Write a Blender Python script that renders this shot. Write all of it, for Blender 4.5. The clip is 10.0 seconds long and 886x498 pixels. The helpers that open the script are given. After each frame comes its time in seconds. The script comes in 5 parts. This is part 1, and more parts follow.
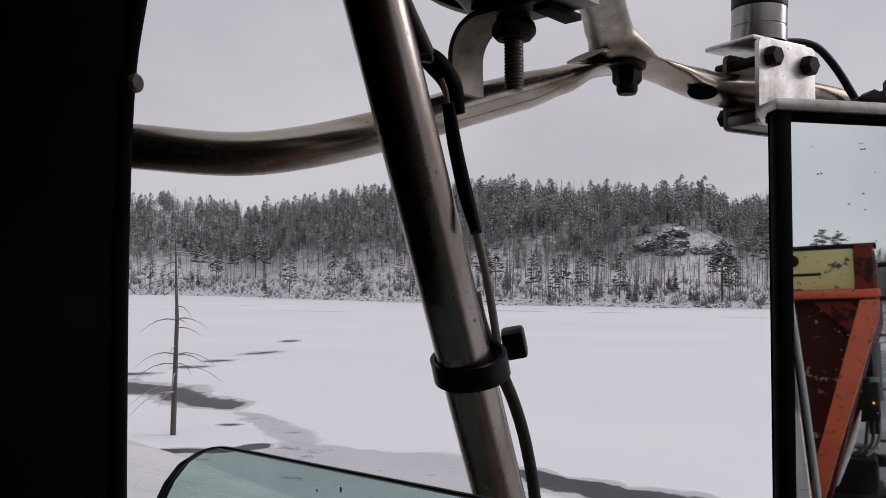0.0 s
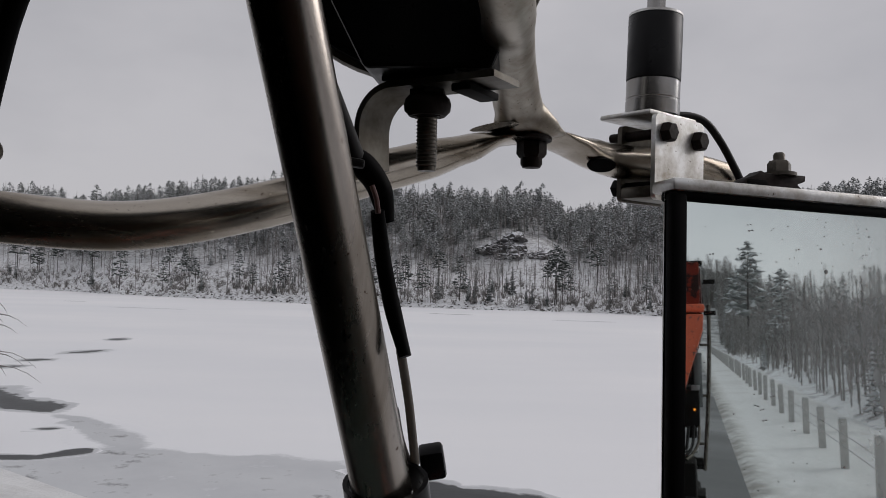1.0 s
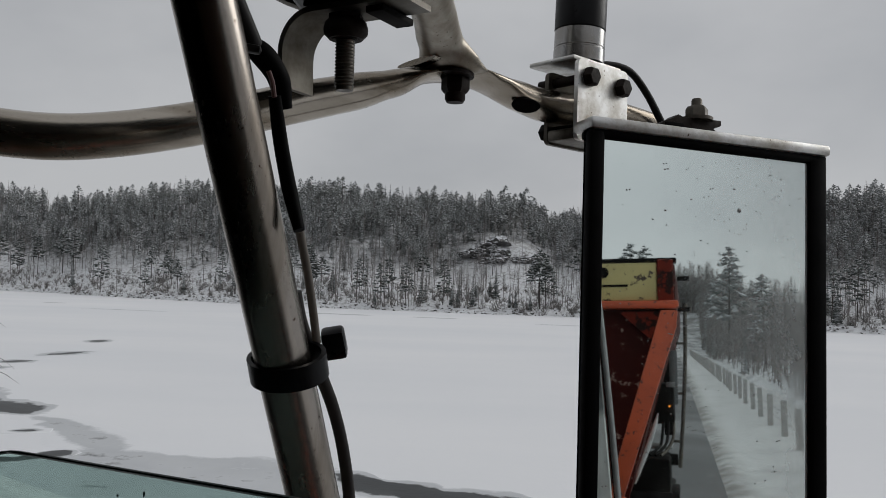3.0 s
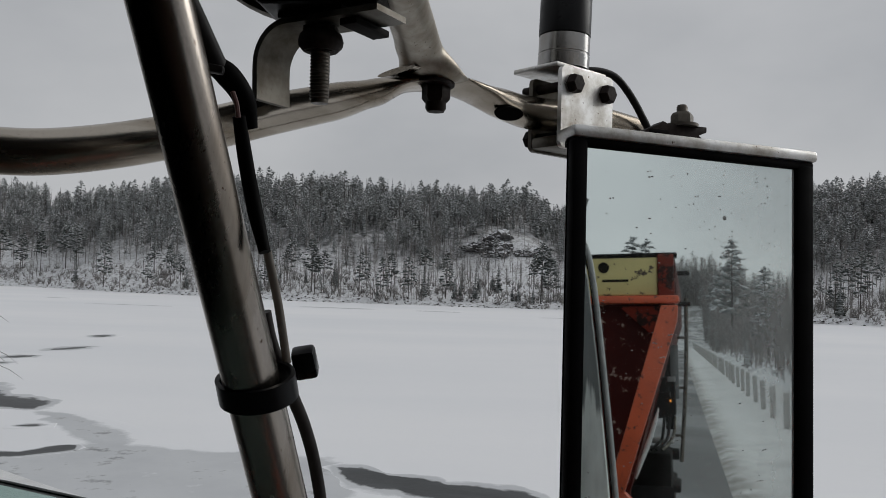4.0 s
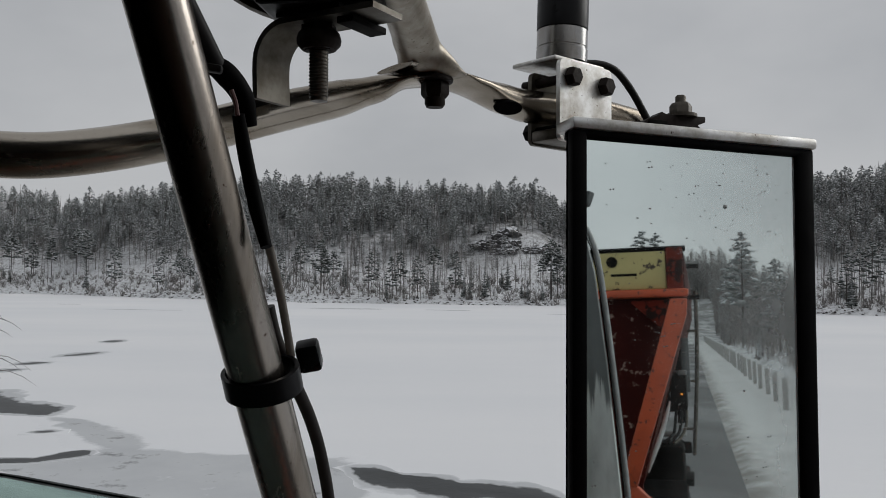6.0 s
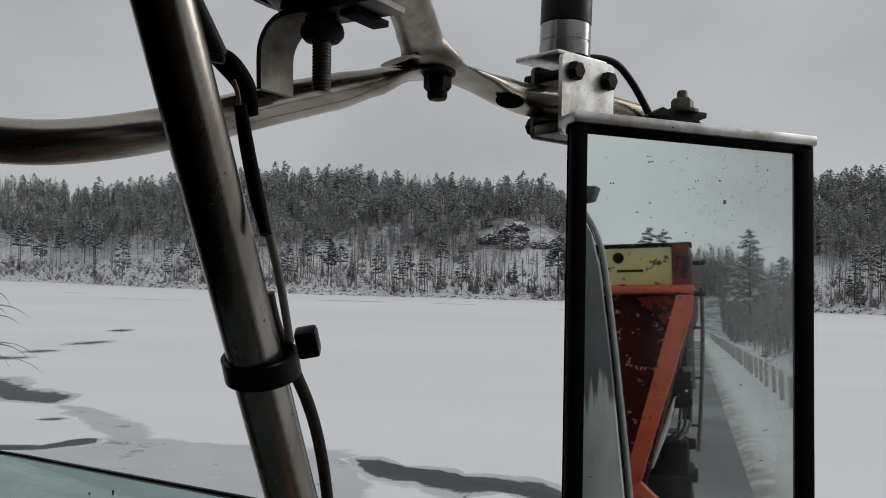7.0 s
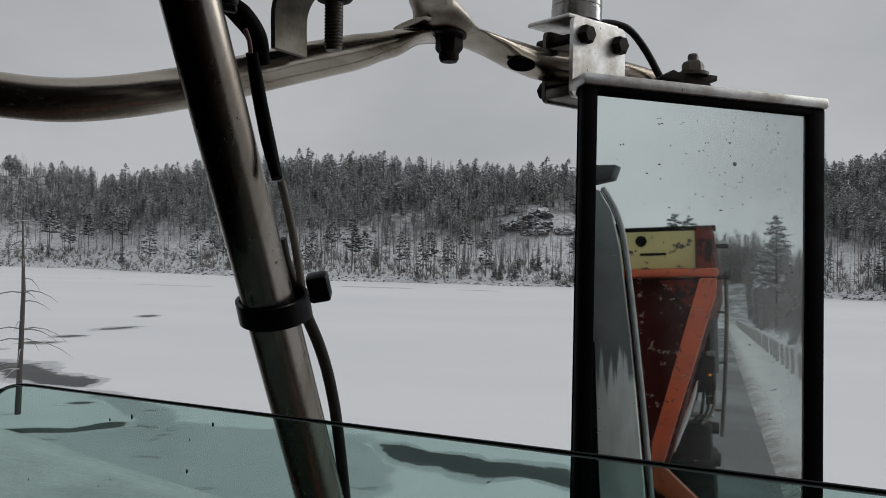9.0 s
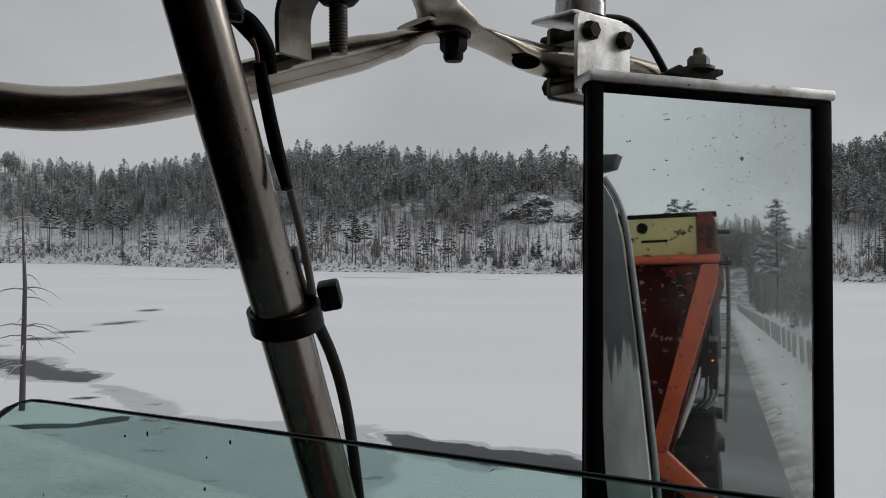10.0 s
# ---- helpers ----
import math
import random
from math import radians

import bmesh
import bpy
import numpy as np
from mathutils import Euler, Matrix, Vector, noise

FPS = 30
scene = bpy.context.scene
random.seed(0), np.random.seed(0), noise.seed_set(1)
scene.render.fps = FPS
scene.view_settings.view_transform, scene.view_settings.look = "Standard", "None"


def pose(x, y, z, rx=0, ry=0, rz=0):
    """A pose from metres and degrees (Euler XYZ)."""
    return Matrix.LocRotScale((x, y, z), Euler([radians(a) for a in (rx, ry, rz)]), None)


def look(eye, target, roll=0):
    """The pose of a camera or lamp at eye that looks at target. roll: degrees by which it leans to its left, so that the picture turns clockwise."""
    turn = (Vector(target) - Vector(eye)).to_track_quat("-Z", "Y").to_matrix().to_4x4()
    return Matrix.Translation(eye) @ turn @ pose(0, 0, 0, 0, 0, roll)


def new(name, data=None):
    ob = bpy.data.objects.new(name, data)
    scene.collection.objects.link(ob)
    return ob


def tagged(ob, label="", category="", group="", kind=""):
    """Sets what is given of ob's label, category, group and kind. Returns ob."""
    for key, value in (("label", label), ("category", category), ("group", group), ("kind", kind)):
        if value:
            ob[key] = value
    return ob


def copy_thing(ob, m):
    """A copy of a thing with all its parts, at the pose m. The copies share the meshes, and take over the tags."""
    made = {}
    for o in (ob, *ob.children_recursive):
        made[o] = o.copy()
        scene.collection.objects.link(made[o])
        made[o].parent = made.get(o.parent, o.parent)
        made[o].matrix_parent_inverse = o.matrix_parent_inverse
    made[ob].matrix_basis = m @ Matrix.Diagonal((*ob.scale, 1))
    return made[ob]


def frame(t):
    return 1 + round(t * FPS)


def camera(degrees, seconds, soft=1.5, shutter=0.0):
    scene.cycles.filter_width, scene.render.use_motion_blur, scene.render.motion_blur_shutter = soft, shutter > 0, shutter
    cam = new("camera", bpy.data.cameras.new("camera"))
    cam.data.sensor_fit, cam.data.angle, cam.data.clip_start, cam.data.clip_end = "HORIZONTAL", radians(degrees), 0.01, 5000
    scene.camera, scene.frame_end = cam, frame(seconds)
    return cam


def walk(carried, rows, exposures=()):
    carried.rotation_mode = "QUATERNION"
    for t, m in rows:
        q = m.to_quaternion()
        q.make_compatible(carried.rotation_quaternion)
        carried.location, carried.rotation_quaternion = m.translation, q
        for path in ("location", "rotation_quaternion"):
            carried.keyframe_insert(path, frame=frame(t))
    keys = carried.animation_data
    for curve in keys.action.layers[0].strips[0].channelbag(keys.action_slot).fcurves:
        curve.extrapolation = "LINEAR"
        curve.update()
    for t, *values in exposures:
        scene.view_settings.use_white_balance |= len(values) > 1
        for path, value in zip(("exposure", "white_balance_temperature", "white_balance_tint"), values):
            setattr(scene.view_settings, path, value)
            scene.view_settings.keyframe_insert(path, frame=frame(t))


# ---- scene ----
cam = camera(55.18, 10.0, 0.9)
EYE_HEIGHT = 2.3
# seconds, right, ahead, up, turn to the left, tilt up, lean to the left
PATH = [
    (0.0, -0.0063, 0.0059, -0.0145, 10.76, 1.79, 0.25),
    (0.5, 0.0023, 0.0294, -0.0120, 8.08, 2.02, 0.42),
    (1.0, -0.0400, 0.0311, 0.0279, 0.18, 1.96, 1.58),
    (1.5, -0.0212, 0.0304, 0.0263, -0.95, 2.20, 2.44),
    (2.0, -0.0050, 0.0227, -0.0074, -0.89, 2.50, 2.91),
    (2.5, 0.0063, 0.0134, -0.0085, -1.08, 2.34, 2.31),
    (2.7, -0.0050, 0.0068, -0.0159, -1.05, 2.29, 2.08),
    (3.8, -0.0005, 0.0067, -0.0113, -0.72, 1.98, 1.81),
    (4.0, 0.0075, 0.0099, -0.0053, -0.74, 1.82, 1.73),
    (4.5, 0.0007, 0.0001, -0.0020, -0.63, 1.64, 1.12),
    (5.0, -0.0001, 0.0000, -0.0000, 0.00, 1.30, 1.39),
    (5.5, 0.0036, 0.0003, 0.0067, 0.04, 1.69, 0.65),
    (5.7, 0.0072, 0.0054, 0.0013, -0.24, 1.72, 0.46),
    (6.8, 0.0150, 0.0009, -0.0169, 0.37, 1.48, 1.04),
    (7.0, 0.0154, -0.0009, -0.0097, 0.32, 1.28, 1.27),
    (7.5, 0.0097, -0.0127, -0.0052, 0.33, 1.58, 1.04),
    (8.0, 0.0081, -0.0065, -0.0175, 0.77, 1.68, 1.18),
    (8.5, 0.0155, -0.0038, -0.0168, 0.98, 0.48, 1.36),
    (9.0, 0.0233, -0.0117, -0.0266, 1.89, 0.34, 1.29),
    (9.5, 0.0236, -0.0110, -0.0132, 1.69, -0.23, 0.64),
    (10.0, 0.0185, -0.0096, -0.0194, 1.90, -0.39, 0.30),
]
rows = []
for t, x, y, z, turn, tilt, lean in PATH:
    a, b = radians(turn), radians(tilt)
    eye = Vector((x, y, z + EYE_HEIGHT))
    rows.append((t, look(eye, eye + Vector((-math.sin(a) * math.cos(b), math.cos(a) * math.cos(b), math.sin(b))), lean)))
EXPOSURES = [(0.0, 0.24, 6500, 20.0), (0.6, 0.2, 6500, 20.0), (1.0, 0.03, 6500, 14.0), (2.0, -0.03, 6450, 9.0), (10.0, -0.04, 6450, 8.5)]
walk(cam, rows, EXPOSURES)

# ---- world and light: a low, even overcast over snow ----
world = bpy.data.worlds.new("overcast")
scene.world = world
world.use_nodes = True
wn, wl = world.node_tree.nodes, world.node_tree.links
wn.clear()
sky = wn.new("ShaderNodeTexSky")
sky.sky_type, sky.sun_disc = "NISHITA", False
sky.sun_elevation, sky.sun_rotation = radians(32), radians(70)
coord = wn.new("ShaderNodeTexCoord")
stretch = wn.new("ShaderNodeMapping")
stretch.inputs["Scale"].default_value = (1.0, 1.0, 1.9)
cloud = wn.new("ShaderNodeTexNoise")
cloud.inputs["Scale"].default_value, cloud.inputs["Detail"].default_value = 2.6, 5.0
cloud.inputs["Roughness"].default_value = 0.5
ramp = wn.new("ShaderNodeValToRGB")
ramp.color_ramp.elements[0].position, ramp.color_ramp.elements[0].color = 0.33, (0.405, 0.412, 0.430, 1)
ramp.color_ramp.elements[1].position, ramp.color_ramp.elements[1].color = 0.60, (0.497, 0.50, 0.514, 1)
dim = wn.new("ShaderNodeVectorMath")
dim.operation = "SCALE"
dim.inputs["Scale"].default_value = 0.06
veil = wn.new("ShaderNodeMix")
veil.data_type = "RGBA"
veil.inputs["Factor"].default_value = 0.95
back = wn.new("ShaderNodeBackground")
out = wn.new("ShaderNodeOutputWorld")
wl.new(coord.outputs["Generated"], stretch.inputs["Vector"])
wl.new(stretch.outputs["Vector"], cloud.inputs["Vector"])
wl.new(cloud.outputs["Fac"], ramp.inputs["Fac"])
wl.new(sky.outputs["Color"], dim.inputs[0])
wl.new(dim.outputs["Vector"], veil.inputs["A"])
wl.new(ramp.outputs["Color"], veil.inputs["B"])
wl.new(veil.outputs["Result"], back.inputs["Color"])
wl.new(back.outputs["Background"], out.inputs["Surface"])
SUN_STRENGTH = 1.15
sun = new("sun", bpy.data.lights.new("sun", "SUN"))
sun.data.energy, sun.data.angle, sun.data.color = SUN_STRENGTH, radians(40), (1.0, 0.98, 0.95)
sun.matrix_world = look((0, 0, 60), Vector((0, 0, 60)) - Vector((math.sin(radians(70)) * 0.85, math.cos(radians(70)) * 0.85, 0.53)))


# ---- materials ----
class Mat:
    """A principled material whose nodes are added one by one."""

    def __init__(self, name, color=(0.5, 0.5, 0.5), rough=0.6, metal=0.0):
        self.m = bpy.data.materials.new(name)
        self.m.use_nodes = True
        self.t = self.m.node_tree
        self.p = self.t.nodes["Principled BSDF"]
        self.p.inputs["Base Color"].default_value = (*color, 1)
        self.p.inputs["Roughness"].default_value = rough
        self.p.inputs["Metallic"].default_value = metal

    def n(self, kind):
        return self.t.nodes.new("ShaderNode" + kind)

    def link(self, a, b):
        self.t.links.new(a, b)

    def noise(self, scale, detail=4.0, rough=0.55, stretch=(1, 1, 1), space="Object"):
        c, mp, t = self.n("TexCoord"), self.n("Mapping"), self.n("TexNoise")
        mp.inputs["Scale"].default_value = stretch
        t.inputs["Scale"].default_value, t.inputs["Detail"].default_value, t.inputs["Roughness"].default_value = scale, detail, rough
        self.link(c.outputs[space], mp.inputs["Vector"])
        self.link(mp.outputs["Vector"], t.inputs["Vector"])
        return t.outputs["Fac"]

    def ramp(self, fac, *stops):
        r = self.n("ValToRGB")
        e = r.color_ramp.elements
        while len(e) < len(stops):
            e.new(0.5)
        for el, (pos, col) in zip(e, stops):
            el.position, el.color = pos, (*(col if isinstance(col, tuple) else (col,) * 3), 1)
        self.link(fac, r.inputs["Fac"])
        return r.outputs["Color"]

    def mix(self, fac, a, b, mode="MIX"):
        m = self.n("Mix")
        m.data_type, m.blend_type = "RGBA", mode
        for key, v in (("Factor", fac), ("A", a), ("B", b)):
            if isinstance(v, tuple):
                m.inputs[key].default_value = (*v, 1)
            elif isinstance(v, (int, float)):
                m.inputs[key].default_value = v
            else:
                self.link(v, m.inputs[key])
        return m.outputs["Result"]

    def math(self, op, a, b=0.0, clamp=True):
        m = self.n("Math")
        m.operation, m.use_clamp = op, clamp
        for i, v in enumerate((a, b)):
            if isinstance(v, (int, float)):
                m.inputs[i].default_value = v
            else:
                self.link(v, m.inputs[i])
        return m.outputs[0]

    def up(self):
        g, s = self.n("NewGeometry"), self.n("SeparateXYZ")
        self.link(g.outputs["Normal"], s.inputs[0])
        return s.outputs["Z"]

    def color(self, c):
        self.link(c, self.p.inputs["Base Color"])
        return self

    def rough(self, c):
        self.link(c, self.p.inputs["Roughness"])
        return self

    def bump(self, height, strength=0.3, distance=0.01):
        b = self.n("Bump")
        b.inputs["Strength"].default_value, b.inputs["Distance"].default_value = strength, distance
        self.link(height, b.inputs["Height"])
        self.link(b.outputs["Normal"], self.p.inputs["Normal"])
        return self


def steel(name, base, rough, streaks, metal=1.0):
    """Weathered stainless steel: a dull film, pits and salt runs along it."""
    m = Mat(name, base, rough, metal)
    film = m.noise(38.0, 6.0, 0.65, streaks)
    pits = m.noise(420.0, 3.0)
    c = m.ramp(film, (0.30, tuple(v * f_ for v, f_ in zip(base, (0.42, 0.37, 0.30)))), (0.60, base))
    dark = m.ramp(pits, (0.27, 0.0), (0.33, 1.0))
    m.color(m.mix(dark, (0.10, 0.07, 0.05), c))
    m.rough(m.ramp(film, (0.25, rough + 0.16), (0.7, rough)))
    return m.bump(pits, 0.035, 0.001).m


def paint(name, base, rough=0.5, chip=(0.06, 0.03, 0.02), amount=0.34, scale=14.0, gloss=0.5):
    m = Mat(name, base, rough)
    m.p.inputs["Specular IOR Level"].default_value = gloss
    wear, grime = m.noise(scale * 3, 6.0, 0.7), m.noise(scale * 0.4, 4.0)
    c = m.mix(m.ramp(grime, (0.3, 0.55), (0.62, 0.0)), base, tuple(0.40 * v + 0.003 for v in base))
    m.color(m.mix(m.ramp(wear, (amount - 0.03, 0.0), (amount, 1.0)), chip, c))
    return m.bump(wear, 0.15, 0.004).m


def snowy(name, low, high, amount=(0.25, 0.7), patch=1.2, snow=(0.74, 0.76, 0.79)):
    """Something dark on whose upward faces snow lies in patches."""
    m = Mat(name, low, 0.9)
    island = m.n("NewGeometry").outputs["Random Per Island"]
    c = m.mix(island, low, high)
    lies = m.math("MULTIPLY", m.ramp(m.up(), (amount[0], 0.0), (amount[1], 1.0)), m.ramp(m.noise(patch, 3.0), (0.40, 0.12), (0.60, 1.0)))
    return m.color(m.mix(lies, c, snow)).m


STEEL_POLE = steel("brushed_steel", (0.38, 0.345, 0.31), 0.20, (1, 1, 0.08))
STEEL_TUBE = steel("weathered_tube_steel", (0.43, 0.39, 0.335), 0.17, (0.25, 0.25, 1.4))
STEEL_PLATE = steel("zinc_plate", (0.72, 0.72, 0.71), 0.38, (1, 1, 1))
# Dull steel, darkened: shade on strap and inside clamp put into its colour.
STRAP_STEEL = steel("dull_strap_steel", (0.15, 0.14, 0.122), 0.42, (1, 1, 1))
STEEL_CAP = steel("mirror_cap_steel", (0.70, 0.70, 0.69), 0.42, (1, 1, 1))
ROOF_STEEL = steel("matt_tube_steel", (0.47, 0.44, 0.39), 0.34, (0.8, 0.8, 0.5))
BRIGHT = steel("dulled_chrome", (0.36, 0.36, 0.36), 0.14, (1, 1, 0.2))


def plain(name, base, rough, var=0.4, scale=60.0, metal=0.0, gloss=0.5):
    m = Mat(name, base, rough, metal)
    m.p.inputs["Specular IOR Level"].default_value = gloss
    f = m.noise(scale, 5.0)
    m.color(m.mix(f, tuple((1 - var) * v for v in base), tuple(min(1.0, (1 + var) * v) for v in base)))
    m.rough(m.ramp(f, (0.3, min(1.0, rough + 0.1)), (0.7, max(0.05, rough - 0.1))))
    return m.bump(f, 0.12, 0.001).m


BLACK_PLASTIC = plain("black_plastic", (0.004, 0.004, 0.005), 0.35, gloss=0.16)
BLACK_RUBBER = plain("black_rubber", (0.0016, 0.0016, 0.0018), 0.6, gloss=0.035)
CABLE_BLACK = plain("cable_sheath", (0.006, 0.0055, 0.0055), 0.5, 0.5, 90, gloss=0.2)
CABLE_GREY = plain("grimy_grey_cable", (0.022, 0.019, 0.018), 0.55, 0.4, 90, gloss=0.2)
CABLE_TAN = plain("dull_tan_cable", (0.11, 0.095, 0.08), 0.55, 0.3, 120)
WIRE_RED = plain("red_wire", (0.06, 0.014, 0.012), 0.5)
LAMP_BLACK = plain("black_lamp_housing", (0.003, 0.0032, 0.004), 0.35, gloss=0.12)
RUSTY_BOLT = plain("rusty_bolt", (0.015, 0.010, 0.008), 0.6, 0.7, 300, 0.2, 0.18)
ZINC_BOLT = plain("dirty_zinc_bolt", (0.085, 0.075, 0.062), 0.45, 0.5, 300, 0.7)
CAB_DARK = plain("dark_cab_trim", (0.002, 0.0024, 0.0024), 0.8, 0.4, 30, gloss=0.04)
# Unseen brown, added to tint the reflections in the steel pole.
CAB_BROWN = plain("brown_reflection_lining", (0.13, 0.055, 0.035), 0.8, 0.4, 12, gloss=0.1)
LENS = plain("lamp_lens", (0.62, 0.62, 0.60), 0.2)
ORANGE = paint("orange_paint", (0.60, 0.098, 0.032), 0.42, (0.10, 0.035, 0.025), 0.415, 9)
RUSTY_RED = paint("rusty_red_paint", (0.17, 0.020, 0.010), 0.7, (0.022, 0.009, 0.007), 0.49, 5, 0.12)
# Dirty red, darkened further: the shade behind the cab is in its colour.
SHADED_RED = paint("dirty_shaded_red_paint", (0.046, 0.004, 0.002), 0.65, (0.30, 0.20, 0.17), 0.40, 6, 0.08)
CREAM = paint("cream_paint", (0.56, 0.47, 0.20), 0.5, (0.05, 0.03, 0.02), 0.40, 5)
DARK_STEEL = plain("grimy_chassis", (0.0065, 0.006, 0.0055), 0.7, 0.6, 12, gloss=0.06)
TYRE = plain("tyre", (0.009, 0.009, 0.009), 0.85, 0.4, 20, gloss=0.15)
AMBER = Mat("amber_marker", (0.8, 0.25, 0.02), 0.3)
AMBER.p.inputs["Emission Color"].default_value = (1.0, 0.32, 0.03, 1)
AMBER.p.inputs["Emission Strength"].default_value = 1.0
AMBER = AMBER.m

# cab fairing: a reflection's darker grey painted above a ragged tide of dried salt
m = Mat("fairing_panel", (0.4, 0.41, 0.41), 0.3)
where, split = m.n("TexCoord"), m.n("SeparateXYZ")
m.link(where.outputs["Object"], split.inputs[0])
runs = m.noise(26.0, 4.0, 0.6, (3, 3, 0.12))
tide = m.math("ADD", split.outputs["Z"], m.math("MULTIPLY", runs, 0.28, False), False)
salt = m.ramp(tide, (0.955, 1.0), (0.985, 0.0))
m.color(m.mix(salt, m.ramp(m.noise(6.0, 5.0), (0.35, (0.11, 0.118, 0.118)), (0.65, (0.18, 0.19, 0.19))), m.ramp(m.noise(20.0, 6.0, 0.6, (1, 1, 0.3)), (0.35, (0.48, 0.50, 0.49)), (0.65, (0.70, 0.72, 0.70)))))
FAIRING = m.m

# mirror: silvered glass under a thin film of road dirt
m = Mat("mirror_glass", (0.86, 0.945, 0.925), 0.015, 1.0)
film = m.n("BsdfDiffuse")
film.inputs["Color"].default_value = (0.72, 0.76, 0.75, 1)
mixer = m.n("MixShader")
where, split = m.n("TexCoord"), m.n("SeparateXYZ")
m.link(where.outputs["Object"], split.inputs[0])
smear = m.math("ADD", split.outputs["X"], m.math("MULTIPLY", m.noise(14.0, 6.0, 0.65), 0.12, False), False)
m.link(m.ramp(smear, (0.025, 0.008), (0.06, 0.09), (0.125, 0.34)), mixer.inputs["Fac"])
m.link(m.p.outputs[0], mixer.inputs[1])
m.link(film.outputs[0], mixer.inputs[2])
m.link(mixer.outputs[0], m.t.nodes["Material Output"].inputs["Surface"])
MIRROR = m.m

# tinted side glass
m = Mat("green_glass", (0.5, 0.7, 0.65), 0.02)
clear, gloss, haze, fres = m.n("BsdfTransparent"), m.n("BsdfGlossy"), m.n("BsdfDiffuse"), m.n("LayerWeight")
clear.inputs["Color"].default_value = (0.745, 0.855, 0.83, 1)
gloss.inputs["Roughness"].default_value = 0.02
haze.inputs["Color"].default_value = (0.30, 0.42, 0.40, 1)
fres.inputs["Blend"].default_value = 0.5
m1, m2 = m.n("MixShader"), m.n("MixShader")
m.link(m.ramp(m.noise(16.0, 5.0), (0.35, 0.03), (0.7, 0.08)), m1.inputs["Fac"])
m.link(clear.outputs[0], m1.inputs[1])
m.link(haze.outputs[0], m1.inputs[2])
m.link(m.ramp(fres.outputs["Facing"], (0.0, 0.02), (0.6, 0.03), (0.97, 0.35)), m2.inputs["Fac"])
m.link(m1.outputs[0], m2.inputs[1])
m.link(gloss.outputs[0], m2.inputs[2])
m.link(m2.outputs[0], m.t.nodes["Material Output"].inputs["Surface"])
GREEN_GLASS = m.m
GLASS_EDGE = plain("ground_glass_edge", (0.016, 0.027, 0.025), 0.4, 0.4, 80, gloss=0.1)

# snow on the lake, with faint drifts and greyer wet ice
def snow_cover(m):
    drift, wet = m.noise(0.02, 5.0, 0.55, (1, 2.2, 1)), m.noise(0.006, 4.0, 0.5)
    c = m.ramp(drift, (0.3, (0.73, 0.745, 0.77)), (0.7, (0.80, 0.805, 0.82)))
    m.bump(m.noise(1.6, 5.0), 0.25, 0.05)
    return m.mix(m.ramp(wet, (0.60, 0.0), (0.72, 0.35)), c, (0.58, 0.60, 0.63))


m = Mat("lake_snow", (0.78, 0.79, 0.81), 0.85)
LAKE_SNOW = m.color(snow_cover(m)).m

# a lead: open water in its middle, then slush, then snow
m = Mat("lead_in_ice", (0.5, 0.5, 0.5), 0.5)
core = m.n("Attribute")
core.attribute_name = "core"
ragged = m.math("ADD", core.outputs["Fac"], m.math("MULTIPLY", m.math("SUBTRACT", m.noise(0.7, 6.0, 0.65, (1, 1, 1)), 0.5, False), 0.75, False), False)
water = m.ramp(m.noise(0.5, 5.0), (0.35, (0.020, 0.023, 0.024)), (0.7, (0.052, 0.058, 0.060)))
slush = m.ramp(m.noise(0.35, 5.0), (0.3, (0.49, 0.505, 0.525)), (0.7, (0.57, 0.585, 0.60)))
c = m.mix(m.ramp(ragged, (0.12, 0.0), (0.30, 1.0)), snow_cover(m), slush)
deep = m.mix(m.ramp(ragged, (0.58, 0.0), (0.92, 0.85)), water, (0.020, 0.023, 0.025))
m.color(m.mix(m.ramp(ragged, (0.46, 0.0), (0.58, 1.0)), c, deep))
m.rough(m.ramp(ragged, (0.45, 0.85), (0.6, 0.35)))
m.p.inputs["Specular IOR Level"].default_value = 0.15
LEAD = m.m

# snow over a rough slope: brush, litter and stones show through
m = Mat("hill_snow", (0.7, 0.72, 0.75), 0.9)
big, small = m.noise(0.11, 5.0, 0.6), m.noise(0.9, 6.0, 0.7)
bare = m.math("MULTIPLY", m.ramp(big, (0.38, 0.25), (0.62, 0.9)), m.ramp(small, (0.50, 0.0), (0.60, 1.0)))
# Litter under the wood, also painted darker in place of denser trees.
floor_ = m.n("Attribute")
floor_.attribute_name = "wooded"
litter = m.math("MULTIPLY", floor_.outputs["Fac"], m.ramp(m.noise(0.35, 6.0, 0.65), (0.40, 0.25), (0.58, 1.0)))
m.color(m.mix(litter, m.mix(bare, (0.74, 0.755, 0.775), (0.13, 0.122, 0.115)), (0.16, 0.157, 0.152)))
m.bump(small, 0.6, 0.3)
HILL_SNOW = m.m
m = Mat("road_shoulder_snow", (0.7, 0.7, 0.7), 0.9)
lumps, dirt = m.noise(2.2, 6.0, 0.65), m.noise(0.5, 5.0, 0.6)
near_road = m.n("Attribute")
near_road.attribute_name = "splashed"
spots = m.math("ADD", m.ramp(dirt, (0.50, 0.0), (0.76, 0.5)), m.math("MULTIPLY", near_road.outputs["Fac"], m.ramp(lumps, (0.35, 0.25), (0.6, 1.0))))
m.color(m.mix(spots, (0.62, 0.627, 0.63), (0.26, 0.25, 0.235)))
m.bump(lumps, 0.6, 0.12)
SHOULDER = m.m
m = Mat("wet_asphalt", (0.06, 0.06, 0.062), 0.35)
patch, stone = m.noise(0.25, 4.0, 0.5, (1, 0.15, 1)), m.noise(60.0, 3.0)
m.color(m.ramp(patch, (0.3, (0.040, 0.042, 0.043)), (0.7, (0.080, 0.082, 0.084))))
